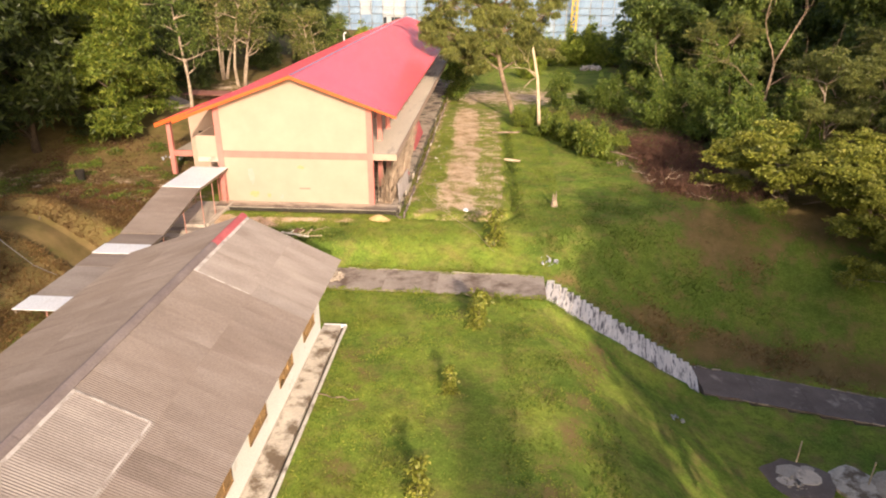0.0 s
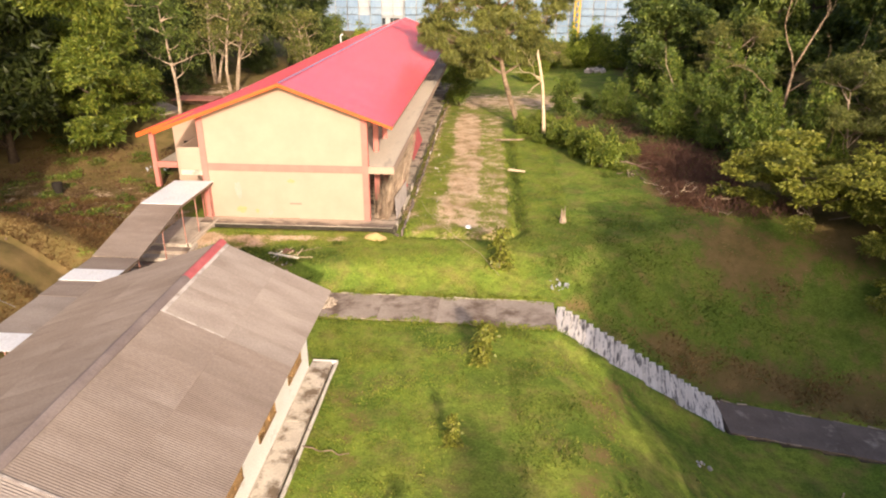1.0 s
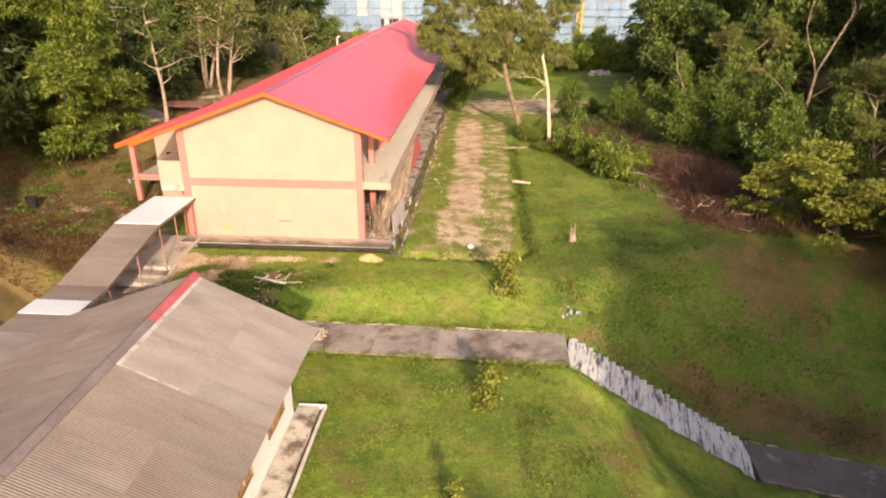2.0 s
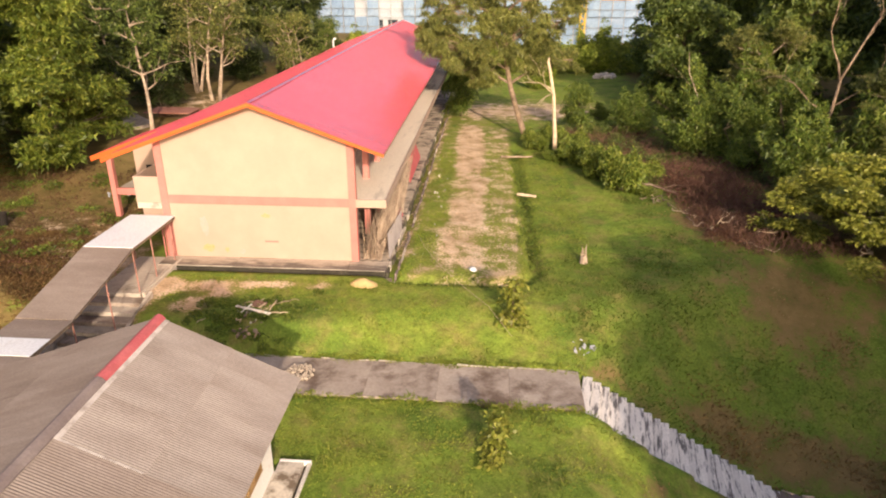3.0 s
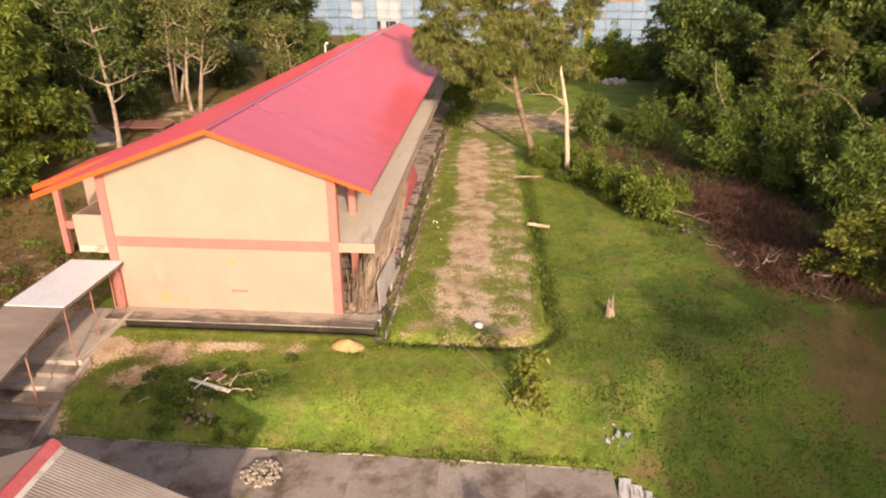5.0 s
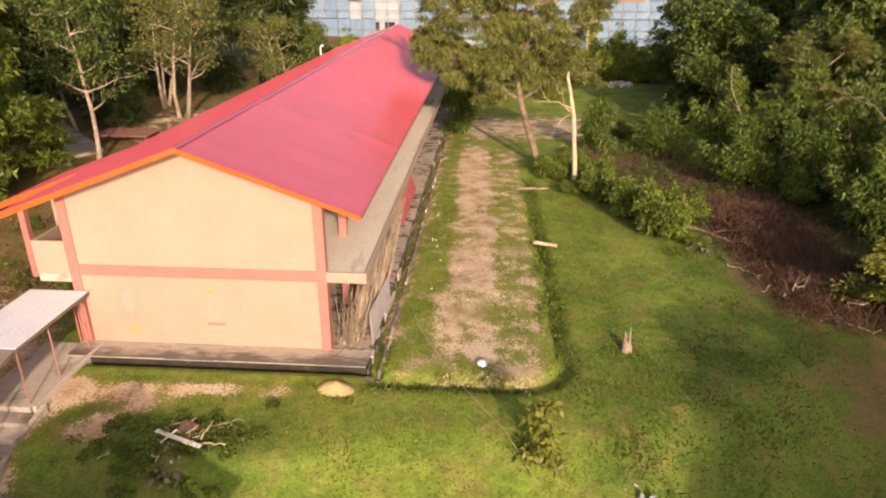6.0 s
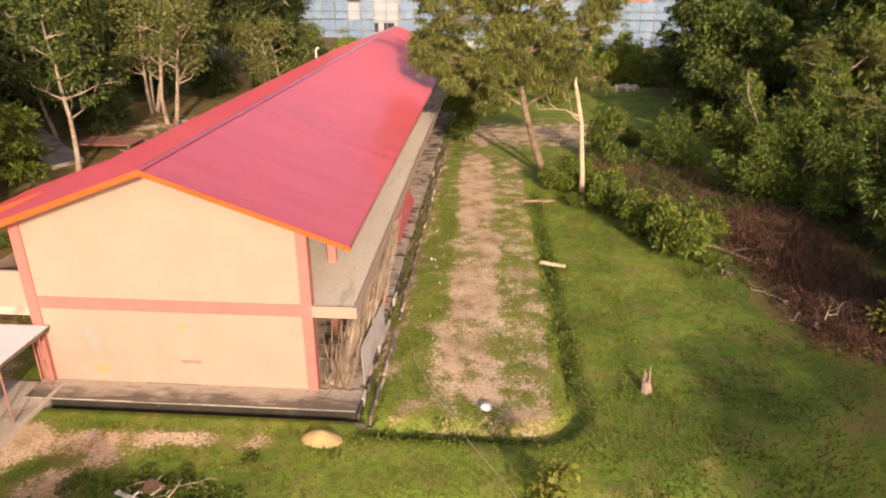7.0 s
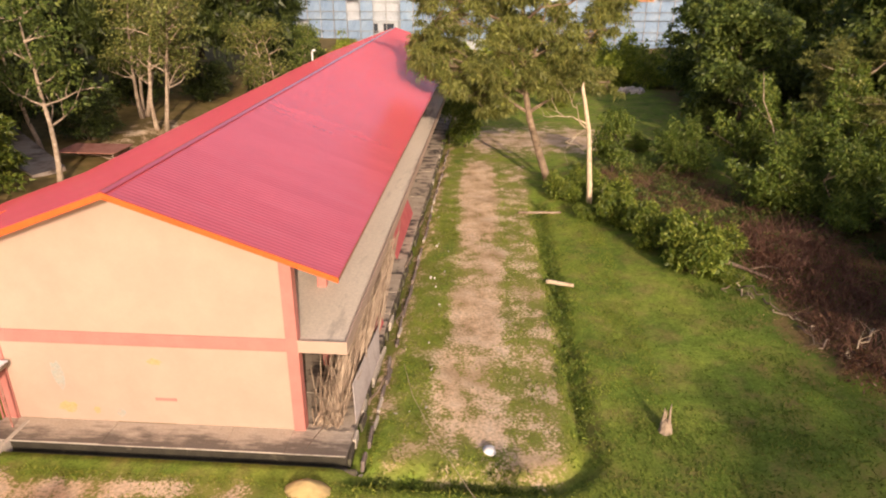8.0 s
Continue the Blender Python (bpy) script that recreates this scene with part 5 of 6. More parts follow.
# ---- grass blades, thickest near the path ----
def blades(name, label, area, count, material, seed, keep, tall, wide):
    """Leaning three-cornered blades scattered over a stretch of ground."""
    rng = np.random.default_rng(seed)
    x, y = rng.uniform(area[0], area[1], count), rng.uniform(area[2], area[3], count)
    clump = np.sin(x * 1.7 + 2 * np.sin(y * 1.1)) + np.sin(y * 2.3 + 1.5 * np.sin(x * 0.9)) + rng.normal(size=count) * 0.8
    ok = keep(x, y, rng.random(count)) & (clump > -1.2)
    x, y, clump = x[ok], y[ok], clump[ok]
    z = np.where(np.abs(y - path_mid(x)) < 1.24, path_level(x), land(x, y))
    k = len(x)
    h = tall * (0.5 + 0.6 * rng.random(k)) * (1 + 0.3 * np.clip(clump, 0, 3))
    an, w = rng.uniform(0, 2 * math.pi, k), wide * (0.6 + 0.8 * rng.random(k))
    v = np.empty((k * 3, 3))
    cx, sx = np.cos(an) * w, np.sin(an) * w
    v[0::3] = np.c_[x - cx, y - sx, z - 0.02]
    v[1::3] = np.c_[x + cx, y + sx, z - 0.02]
    v[2::3] = np.c_[x + rng.normal(size=k) * tall * 1.4, y + rng.normal(size=k) * tall * 1.4, z + h]
    q = np.arange(k)[:, None] * 3
    return tagged(cloud_obj(name, v, np.concatenate([q, q + 1, q + 2], 1), material, None), label, "grass", "", "stuff")


def lawn_only(x, y, r):
    edge = 1.12 + 0.22 * np.sin(x * 2.1) * np.sin(x * 0.7 + y) + 0.1 * r
    return (soil_amount(x, y) < 0.2 + 0.45 * r) & (dry_amount(x, y) < 0.15 + 0.8 * r) & (np.abs(y - path_mid(x)) > edge) & ~((x < 2.2) & (y > -2.1)) & ~((x < 1.1) & (y < -13.7))


def dry_only(x, y, r):
    return (dry_amount(x, y) > 0.25 + 0.5 * r) & (np.abs(y - path_mid(x)) > 1.3) & ~((x > -12.2) & (x < -8.8) & (y < 0))


M_blade = leaf_material("grass_blades", (0.20, 0.28, 0.05), (0.29, 0.36, 0.06), (0.42, 0.42, 0.095), 0.8, 0.5)
# darker blades follow the shade put into the field's colour
M_blade_shade = leaf_material("dark_grass_blades", (0.11, 0.175, 0.03), (0.17, 0.235, 0.04), (0.26, 0.27, 0.07), 0.8, 0.5)
M_straw = leaf_material("dry_straw_blades", (0.22, 0.13, 0.06), (0.36, 0.23, 0.12), (0.50, 0.36, 0.20), 0.85, 0.4)
def short_lawn(x, y, r):
    return lawn_only(x, y, r) & (shade_tone_amount(x, y) < 0.2 + 0.6 * r)


def shade_lawn(x, y, r):
    return lawn_only(x, y, r) & (shade_tone_amount(x, y) > 0.2 + 0.6 * r) & (dry_amount(x, y) < 0.1 + 0.5 * r)


def tufts(x, y, r):
    """Ragged patches where the grass was missed by the mower."""
    patch = np.sin(x * 0.83 + 1.9 * np.sin(y * 0.47)) * np.sin(y * 0.91 + 1.4 * np.sin(x * 0.58)) + 0.5 * np.sin(2.9 * x + 1.3 * y) * np.sin(2.3 * y - 0.8 * x)
    return lawn_only(x, y, r) & (patch > 0.25 + 0.6 * r) & (dry_amount(x, y) < 0.12 + 0.3 * r)


blades("grass", "short uneven green grass blades on the lawn", (-9, 12, -26, 24), 190000, M_blade, 5, short_lawn, 0.05, 0.034)
blades("grass", "longer grass of the field, darkened in colour for tree shade", (8, 24, -24, 26), 120000, M_blade_shade, 15, shade_lawn, 0.075, 0.034)
blades("grass_tufts", "ragged longer tufts in the lawn", (-9, 12, -26, 24), 110000, M_blade, 16, lambda x, y, r: tufts(x, y, r) & (shade_tone_amount(x, y) < 0.4), 0.10, 0.03)
blades("grass_tufts", "ragged longer tufts in the field, darkened in colour for shade", (8, 22, -24, 20), 55000, M_blade_shade, 17, lambda x, y, r: tufts(x, y, r) & (shade_tone_amount(x, y) > 0.4), 0.13, 0.03)
blades("dry_grass", "withered brown grass on the slope and the mound", (-27, 27, -17, 12), 90000, M_straw, 6, dry_only, 0.05, 0.035)
M_bracken = leaf_material("red_brown_bracken", (0.17, 0.098, 0.044), (0.27, 0.165, 0.07), (0.36, 0.24, 0.10), 0.8, 0.5)
blades("bracken", "tangled red-brown bracken over the mound", (-25, -12.4, -17, 3), 60000, M_bracken, 18, dry_only, 0.12, 0.045)
blades("bracken", "withered red-brown growth on the bank above the lower path", (14, 27, -11, -2), 16000, M_bracken, 19, lambda x, y, r: dry_only(x, y, r) & (np.sin(0.9 * x + 1.1 * np.sin(y)) + np.sin(1.7 * y + x) > -0.5 + r), 0.10, 0.035)

# ---- dry brush ----
rng = np.random.default_rng(9)
tv, tf = [], []
for i in range(2600):
    y = rng.uniform(2.5, 20)
    x = rng.uniform(18.6, 24.5) - 0.06 * (y - 8) + (0 if y > 5 else 1.2)
    z = float(land(x, y))
    a = rng.uniform(0, 2 * math.pi)
    ln = rng.uniform(0.5, 1.5)
    hz = rng.uniform(0.2, 1.1) * (0.6 if x < 19.5 else 1.0)
    p1 = Vector((x, y, z - 0.03))
    p2 = p1 + Vector((math.cos(a) * ln * 0.5, math.sin(a) * ln * 0.5, hz))
    p3 = p2 + Vector((math.cos(a + 0.6) * ln * 0.4, math.sin(a + 0.6) * ln * 0.4, rng.uniform(-0.4, 0.2)))
    tube(tv, tf, [p1, p2, p3], [0.016, 0.011, 0.004], 3, False)
brush = obj("dry_brush", tv, tf, M_twig)
tagged(brush, "tangled heap of red-brown dead branches and twigs", "brush", "", "stuff")
tv, tf = [], []
for i in range(650):
    y = rng.uniform(14, 31)
    x = 20.0 - 0.35 * (y - 20) + rng.uniform(-3.8, 4.5)
    z, a, ln = float(land(x, y)), rng.uniform(0, 2 * math.pi), rng.uniform(0.6, 2.2)
    p1 = Vector((x, y, z - 0.03))
    p2 = p1 + Vector((math.cos(a) * ln * 0.5, math.sin(a) * ln * 0.5, rng.uniform(0.15, 0.9)))
    tube(tv, tf, [p1, p2, p2 + Vector((math.cos(a + 0.5) * ln * 0.5, math.sin(a + 0.5) * ln * 0.5, rng.uniform(-0.4, 0.2)))], [0.018, 0.013, 0.005], 3, False)
tagged(obj("fallen_twigs", tv, tf, M_twig), "dead twigs and fallen branches between the bushes", "brush", "", "stuff")
spots = [(20.0 - 0.35 * (y - 20) + rng.uniform(-4.5, 4.5), y) for y in rng.uniform(15, 33, 70)]
lv, lf = leaf_cloud([(x, y, float(land(x, y)) + 0.15) for x, y in spots], [rng.uniform(0.4, 1.0) for _ in spots], 12000, 0.17, rng, 0.5, 0.4, 0.0, True)
tagged(cloud_obj("low_scrub", lv, lf, M_leaf_dark, None), "dark low scrub among the fallen branches", "scrub", "", "stuff")
cs = [(rng.uniform(18.9, 24), rng.uniform(4, 18)) for _ in range(60)]
lv, lf = leaf_cloud([(x, y, float(land(x, y)) + 0.25) for x, y in cs], [0.8] * 60, 14000, 0.13, rng, 0.5, 0.4, 0.2)
dead_leaves = cloud_obj("dead_leaves", lv, lf, M_leaf_dry, None)
tagged(dead_leaves, "rust-brown withered leaves on the dead brush", "leaves", "", "stuff")


rng = np.random.default_rng(19)
spots = [(rng.uniform(-28, -13), rng.uniform(-6, 14)) for _ in range(170)]
lv, lf = leaf_cloud([(x, y, float(land(x, y)) - 0.02) for x, y in spots], [rng.uniform(0.8, 2.2) for _ in spots], 18000, 0.13, rng, 0.05, 0.5, 0.1)
tagged(cloud_obj("leaf_litter", lv, lf, M_leaf_dry, None), "brown leaf litter on the wooded slope", "leaves", "", "stuff")
spots = [(rng.uniform(-27, -13), rng.uniform(-3, 12)) for _ in range(60)]
lv, lf = leaf_cloud([(x, y, float(land(x, y)) + 0.05) for x, y in spots], [rng.uniform(0.3, 0.8) for _ in spots], 9000, 0.16, rng, 0.4, 0.4, 0.0)
tagged(cloud_obj("undergrowth", lv, lf, M_leaf, None), "patchy low green weeds on the wooded slope", "weeds", "", "stuff")


def crooked(name, label, category, p, q, r0, r1, material, twigs=0, seed=1, bend=0.08):
    """A log or dead limb from p to q with short side twigs."""
    rng = np.random.default_rng(seed)
    e = thing(name, label, category, p)
    vs, fs = [], []
    d = Vector(q) - Vector(p)
    pts = [d * (i / 5) + Vector(rng.normal(size=3)) * bend * (0 if i in (0, 5) else 1) for i in range(6)]
    tube(vs, fs, pts, [r0 + (r1 - r0) * i / 5 for i in range(6)], 8)
    obj("trunk", vs, fs, material, e, "", True)
    for i in range(twigs):
        vs, fs = [], []
        s = pts[rng.integers(1, 5)]
        w = Vector(rng.normal(size=3)).normalized() + d.normalized() * 0.4
        w.z = abs(w.z) * 0.5
        limb(vs, fs, s, w, d.length * rng.uniform(0.2, 0.45), r1 * 0.5, rng, 1, [], 0.5, 5, 2, 0.8)
        obj("branch", vs, fs, material, e)
    return e


# broken dead trunk standing in the bushes, with bare limbs
snag = thing("dead_tree", "tall bleached dead trunk, snapped off at the top", "dead tree", (11.75, 22.7, -0.15))
vs, fs = [], []
tube(vs, fs, [(0, 0, -0.2), (-0.1, 0, 1.5), (-0.25, 0.05, 3.2), (-0.4, 0, 4.8), (-0.75, 0.05, 6.5), (-0.95, 0.1, 7.35), (-0.92, 0.1, 7.7)], [0.2, 0.17, 0.15, 0.14, 0.12, 0.10, 0.02], 9)
obj("trunk", vs, fs, M_deadwood, snag, "", True)
rng = np.random.default_rng(13)
for z, w, ln in ((5.0, (-1.0, -0.1, 0.2), 2.6), (5.1, (-1, 0.2, -0.45), 2.4), (5.2, (-1.0, 0.1, 0.75), 2.2)):
    vs, fs = [], []
    limb(vs, fs, (-0.45, 0, z), w, ln, 0.06, rng, 2, [], 0.45, 5, 2, 0.7)
    obj("branch", vs, fs, M_deadwood, snag)
bare = thing("dead_tree", "large bare grey tree with forked limbs above the bushes", "dead tree", (28.4, 14.8, 0.3))
vs, fs = [], []
tube(vs, fs, [(0, 0, -0.5), (0.1, 0, 2.5), (0.35, 0.1, 5.0), (0.5, 0.1, 7.0)], [0.16, 0.13, 0.11, 0.09], 8)
obj("trunk", vs, fs, M_bark_mid, bare, "", True)
rng = np.random.default_rng(29)
for z, w, ln, r in ((6.9, (0.55, 0.1, 1.0), 6.5, 0.12), (6.8, (-0.12, 0.1, 1.0), 5.5, 0.10), (5.2, (0.9, -0.2, 0.45), 4.5, 0.08), (4.6, (-0.9, 0.1, 0.8), 4.2, 0.07), (3.4, (0.8, -0.4, 0.5), 3.2, 0.06)):
    vs, fs = [], []
    limb(vs, fs, (0.1 + 0.05 * z, 0.08, z), w, ln, r * 0.75, rng, 2, [], 0.35, 6, 3, 0.65)
    obj("limb", vs, fs, M_bark_mid, bare, "", True)
crooked("dead_limb", "bare grey limb leaning among bushes", "dead tree", (24.6, 26.0, 0.0), (22.6, 27.5, 7.5), 0.06, 0.02, M_bark, 3, 6, 0.25)

# splintered stump
stump = thing("tree_stump", "splintered pale tree stump in the grass", "tree stump", (11.4, 0.95, -0.15))
vs, fs = [], []
tube(vs, fs, [(0, 0, -0.1), (0.02, 0, 0.12), (0, 0.02, 0.3), (0.03, 0, 0.42)], [0.27, 0.2, 0.18, 0.12], 9)
for a, h, r in ((0.3, 1.05, 0.05), (1.6, 0.75, 0.05), (2.8, 0.9, 0.055), (4.2, 0.5, 0.05), (5.3, 0.62, 0.045)):
    tube(vs, fs, [(0.11 * math.cos(a), 0.11 * math.sin(a), 0.4), (0.09 * math.cos(a), 0.09 * math.sin(a), h * 0.75), (0.1 * math.cos(a), 0.1 * math.sin(a), h)], [r, r * 0.7, 0.008], 5)
obj("wood", vs, fs, M_bark, stump)

crooked("log", "short bleached log lying across the ditch", "log", (8.35, 11.65, 0.02), (9.6, 11.3, 0.03), 0.11, 0.09, M_deadwood, 0, 2, 0.02)
crooked("plank", "weathered plank bridging the ditch", "plank", (7.35, 21.5, -0.02), (9.9, 21.45, 0.06), 0.08, 0.07, M_oldwood, 0, 3, 0.02)
crooked("log", "grey fallen log at the edge of the brush", "log", (16.9, 15.3, 0.0), (19.0, 12.6, 0.05), 0.10, 0.07, M_oldwood, 2, 8, 0.06)
crooked("log", "long fallen trunk among the bushes", "log", (12.6, 22.0, 0.5), (17.2, 17.8, 0.7), 0.09, 0.05, M_oldwood, 2, 15, 0.12)
crooked("dead_branch", "bare pale branch on the brush heap", "branch", (21.0, 7.5, 0.3), (19.4, 5.6, 0.5), 0.05, 0.02, M_deadwood, 5, 16, 0.12)
crooked("dead_branch", "bare pale branch on the brush heap", "branch", (23.0, 5.5, 0.3), (21.2, 4.2, 0.4), 0.05, 0.02, M_deadwood, 5, 17, 0.12)
rng = np.random.default_rng(71)
for i in range(16):
    f = i / 15
    x, y = 16.6 + 4.0 * f + rng.normal() * 0.3, 13.0 - 8.5 * f + rng.normal() * 0.4
    a, ln, z = rng.normal() * 0.6 - 1.1, rng.uniform(0.8, 2.0), float(land(x, y))
    crooked("dead_branch", "pale dead branch at the edge of the brush heap", "branch", (x, y, z + 0.08), (x + ln * math.cos(a), y + ln * math.sin(a), float(land(x + ln * math.cos(a), y + ln * math.sin(a))) + rng.uniform(0.1, 0.45)), 0.045, 0.015, M_deadwood if i % 3 == 0 else M_oldwood, 3, 300 + i, 0.08)["group"] = "branches along the brush"
plank = thing("plank", "white painted plank lying in the shaded weeds", "plank", (-3.58, -5.68, float(land(-3.58, -5.68)) + 0.17))
bm = bmesh.new()
add_box(bm, -0.95, 0.95, -0.075, 0.075, -0.02, 0.02, 0.006)
part("board", bm, M_plank, plank).matrix_basis = pose(0, 0, 0, 4, -2, -23)
bm = bmesh.new()
add_box(bm, -0.3, 0.3, -0.03, 0.03, -0.015, 0.015, 0.004)
part("batten", bm, M_plank, plank).matrix_basis = pose(-0.3, 0.02, 0.05, 0, -20, 48)
scrap = thing("board_scrap", "damp brown board lying among the weeds", "board", (-3.5, -5.1, float(land(-3.5, -5.1)) + 0.16))
bm = bmesh.new()
add_box(bm, -0.30, 0.30, -0.22, 0.22, -0.015, 0.015, 0.004)
part("board", bm, M_carton, scrap).matrix_basis = pose(0, 0, 0, 10, 6, -18)
crooked("dead_branch", "forked grey twig lying in shaded grass", "branch", (-2.9, -5.0, 0.05), (-1.8, -4.7, 0.1), 0.022, 0.012, M_oldwood, 1, 19, 0.05)
crooked("dead_branch", "thin dark branch on the lower lawn", "branch", (0.95, -19.2, -1.05), (2.6, -19.5, -1.0), 0.03, 0.012, M_oldwood, 2, 20, 0.06)


def rubble(name, label, category, x, y, radius, count, material, seed, size=0.14, flat=0.6):
    """A low heap of broken stones, each its own piece."""
    rng = np.random.default_rng(seed)
    e = thing(name, label, category, (x, y, max(float(land(x, y)), float(path_level(x)) + 0.01 if abs(y - float(path_mid(x))) < 1.2 else -99.0)))
    protos = []
    for i in range(4):
        bm = bmesh.new()
        bmesh.ops.create_icosphere(bm, subdivisions=1, radius=1.0)
        for v in bm.verts:
            v.co *= rng.uniform(0.65, 1.15)
        protos.append(bm)
    mes = []
    for bm in protos:
        me = bpy.data.meshes.new("stone")
        bm.to_mesh(me)
        bm.free()
        me.materials.append(material)
        mes.append(me)
    for i in range(count):
        ob = new("stone", mes[i % 4])
        ob.parent = e
        a, r = rng.uniform(0, 6.28), radius * math.sqrt(rng.random())
        s = size * rng.uniform(0.4, 1.2)
        ob.matrix_basis = pose(r * math.cos(a), r * math.sin(a), 0.02 + s * 0.2 + 0.12 * (1 - r / radius), rng.uniform(0, 90), rng.uniform(0, 90), rng.uniform(0, 360)) @ Matrix.Diagonal((s, s * 0.8, s * flat, 1))
    return e


rubble("rubble_heap", "heap of pale broken concrete on the path end", "rubble", -0.8, -8.8, 0.62, 210, M_rubble_pale, 23, 0.08)
rubble("rubble_heap", "dark litter and broken twigs in the shaded grass", "rubble", -3.4, -6.6, 0.9, 26, M_oldwood, 24, 0.15, 0.3)
rubble("rubble_heap", "pale broken stones at the drain corner", "rubble", 1.95, -1.2, 0.35, 14, M_stone, 25, 0.17)
rubble("rubble_heap", "grey rubbish heap at the clearing edge", "rubble", 22.2, 66.5, 1.6, 40, M_stone, 26, 0.5)
rng = np.random.default_rng(90)
side = [(8.85 - 0.012 * y + rng.normal() * 0.22, y) for y in np.arange(0.5, 24.0, 0.16)] + [(x, -1.75 + rng.normal() * 0.15) for x in np.arange(2.2, 7.5, 0.2)]
lv, lf = leaf_cloud([(x, y, float(land(x, y)) + 0.05) for x, y in side], [rng.uniform(0.12, 0.3) for _ in side], 9000, 0.12, rng, 0.55, 0.35, -0.2)
tagged(cloud_obj("ditch_weeds", lv, lf, M_leaf, None), "green weeds growing in the earth ditch", "weeds", "", "stuff")
rng = np.random.default_rng(91)
weeds = []
for i in range(70):
    weeds.append((-4.2 + rng.normal() * 1.4, -5.6 + rng.normal() * 0.8))
lv, lf = leaf_cloud([(x, y, float(land(x, y)) + 0.02) for x, y in weeds], rng.uniform(0.15, 0.42, len(weeds)), 9500, 0.12, rng, 0.35, 0.4, 0.1)
weed_ob = cloud_obj("weeds", lv, lf, M_leaf, None)
tagged(weed_ob, "low dark green weeds growing through the debris", "weeds", "", "stuff")
edge = [(float(x), float(path_mid(x)) + s * rng.uniform(1.22, 1.5)) for x in np.arange(-3.0, 10.1, 0.22) for s in (-1, 1) if rng.random() < 0.6]
lv, lf = leaf_cloud([(x, y, float(land(x, y)) + 0.03) for x, y in edge], [rng.uniform(0.10, 0.20) for _ in edge], 5000, 0.10, rng, 0.4, 0.3, -0.3)
edge_ob = cloud_obj("edge_grass", lv, lf, M_blade, None)
tagged(edge_ob, "ragged grass creeping over the path edge", "grass", "", "stuff")
for i in range(14):
    x, y = -3.5 + rng.normal() * 0.9, -6.0 + rng.normal() * 0.7
    a, ln = rng.uniform(0, 6.28), rng.uniform(0.35, 0.9)
    z = float(land(x, y))
    crooked("dead_branch", "broken grey stick in the debris patch", "branch", (x, y, z + 0.12), (x + ln * math.cos(a), y + ln * math.sin(a), z + 0.2), 0.03, 0.015, M_deadwood if i % 3 else M_oldwood, 1, 200 + i, 0.04)["group"] = "sticks in the debris patch"
rubble("litter", "pale and grey scraps among the debris", "litter", -3.4, -5.9, 0.9, 9, M_stone, 92, 0.08, 0.3)
rubble("plastic_litter", "scattered pale plastic litter on the grass", "litter", 10.6, -6.3, 0.55, 16, M_litter, 27, 0.16, 0.12)
rubble("plastic_litter", "pale plastic litter on the hillside", "litter", -17.5, 9.5, 0.8, 14, M_litter, 28, 0.16, 0.3)
rubble("plastic_litter", "white litter in the lower grass", "litter", 15.7, -15.1, 0.3, 8, M_litter, 29, 0.14, 0.3)
for i in range(16):
    x, y = 2.5 + 1.2 * random.random(), 1.0 + 20 * random.random()
    bit = rubble("litter", "small pale scrap lying on the grass", "litter", x, y, 0.08, 1, M_stone, 40 + i, 0.09, 0.25)
    bit["group"] = "scraps on the grass"
# white crumpled bag at the end of the track
bm = bmesh.new()
bmesh.ops.create_icosphere(bm, subdivisions=3, radius=0.2)
for v in bm.verts:
    v.co *= 1 + 0.35 * noise.noise(v.co * 6)
    v.co.z = max(v.co.z * 0.55, -0.06)
bag = part("bag", bm, M_plastic)
bag.location = (5.82, -0.5, LAWN + 0.08)
tagged(bag, "crumpled white bag at the end of the dirt track", "bag")
# sand heap
bm = bmesh.new()
bmesh.ops.create_grid(bm, x_segments=24, y_segments=24, size=1.0)
for v in bm.verts:
    r = v.co.length
    v.co.z = 0.42 * (1 - max(abs(v.co.x), abs(v.co.y)) ** 1.6) + 0.03 * noise.noise(v.co * 3) - 0.06
    q = max(abs(v.co.x), abs(v.co.y)) / max(r, 1e-6)
    v.co.x *= 0.78 * q
    v.co.y *= 0.5 * q
heap = part("sand_mound", bm, M_sand, None, "", True)
heap.location = (0.66, -2.5, LAWN - 0.02)
tagged(heap, "small heap of yellow building sand beside the drain", "sand heap")

# ---- sticks and sheets stacked under the gallery ----
rng = np.random.default_rng(33)
tv, tf = [], []
for i in range(520):
    y = 0.2 + 8.5 * rng.random() ** 1.4
    if i % 2:
        base = Vector((rng.uniform(0.15, 1.15), y, 0.0))
        top = Vector((rng.uniform(1.0, 1.42), y + rng.uniform(1.2, 4.2), rng.uniform(1.9, 2.84)))
    else:
        base = Vector((rng.uniform(0.1, 1.0), y, 0.0))
        top = base + Vector((rng.uniform(-0.1, 0.6), rng.normal() * 1.0, rng.uniform(0.5, 2.3)))
    if i % 9 == 0 and 2.0 < y < 7.5:
        base.x = rng.uniform(1.0, 1.4)
        top = Vector((rng.uniform(1.55, 1.75), y + rng.uniform(1.5, 4.5), rng.uniform(2.6, 3.5)))
    midp = (base + top) / 2 + Vector((0.05, 0.15, 0.08)) * rng.normal()
    r = rng.uniform(0.014, 0.03)
    tube(tv, tf, [base, midp, top], [r, r * 0.9, r * 0.4], 4, False)
sticks = obj("stick_pile", tv, tf, M_stick)
tagged(sticks, "long dry sticks stacked leaning under the gallery", "sticks", "", "stuff")


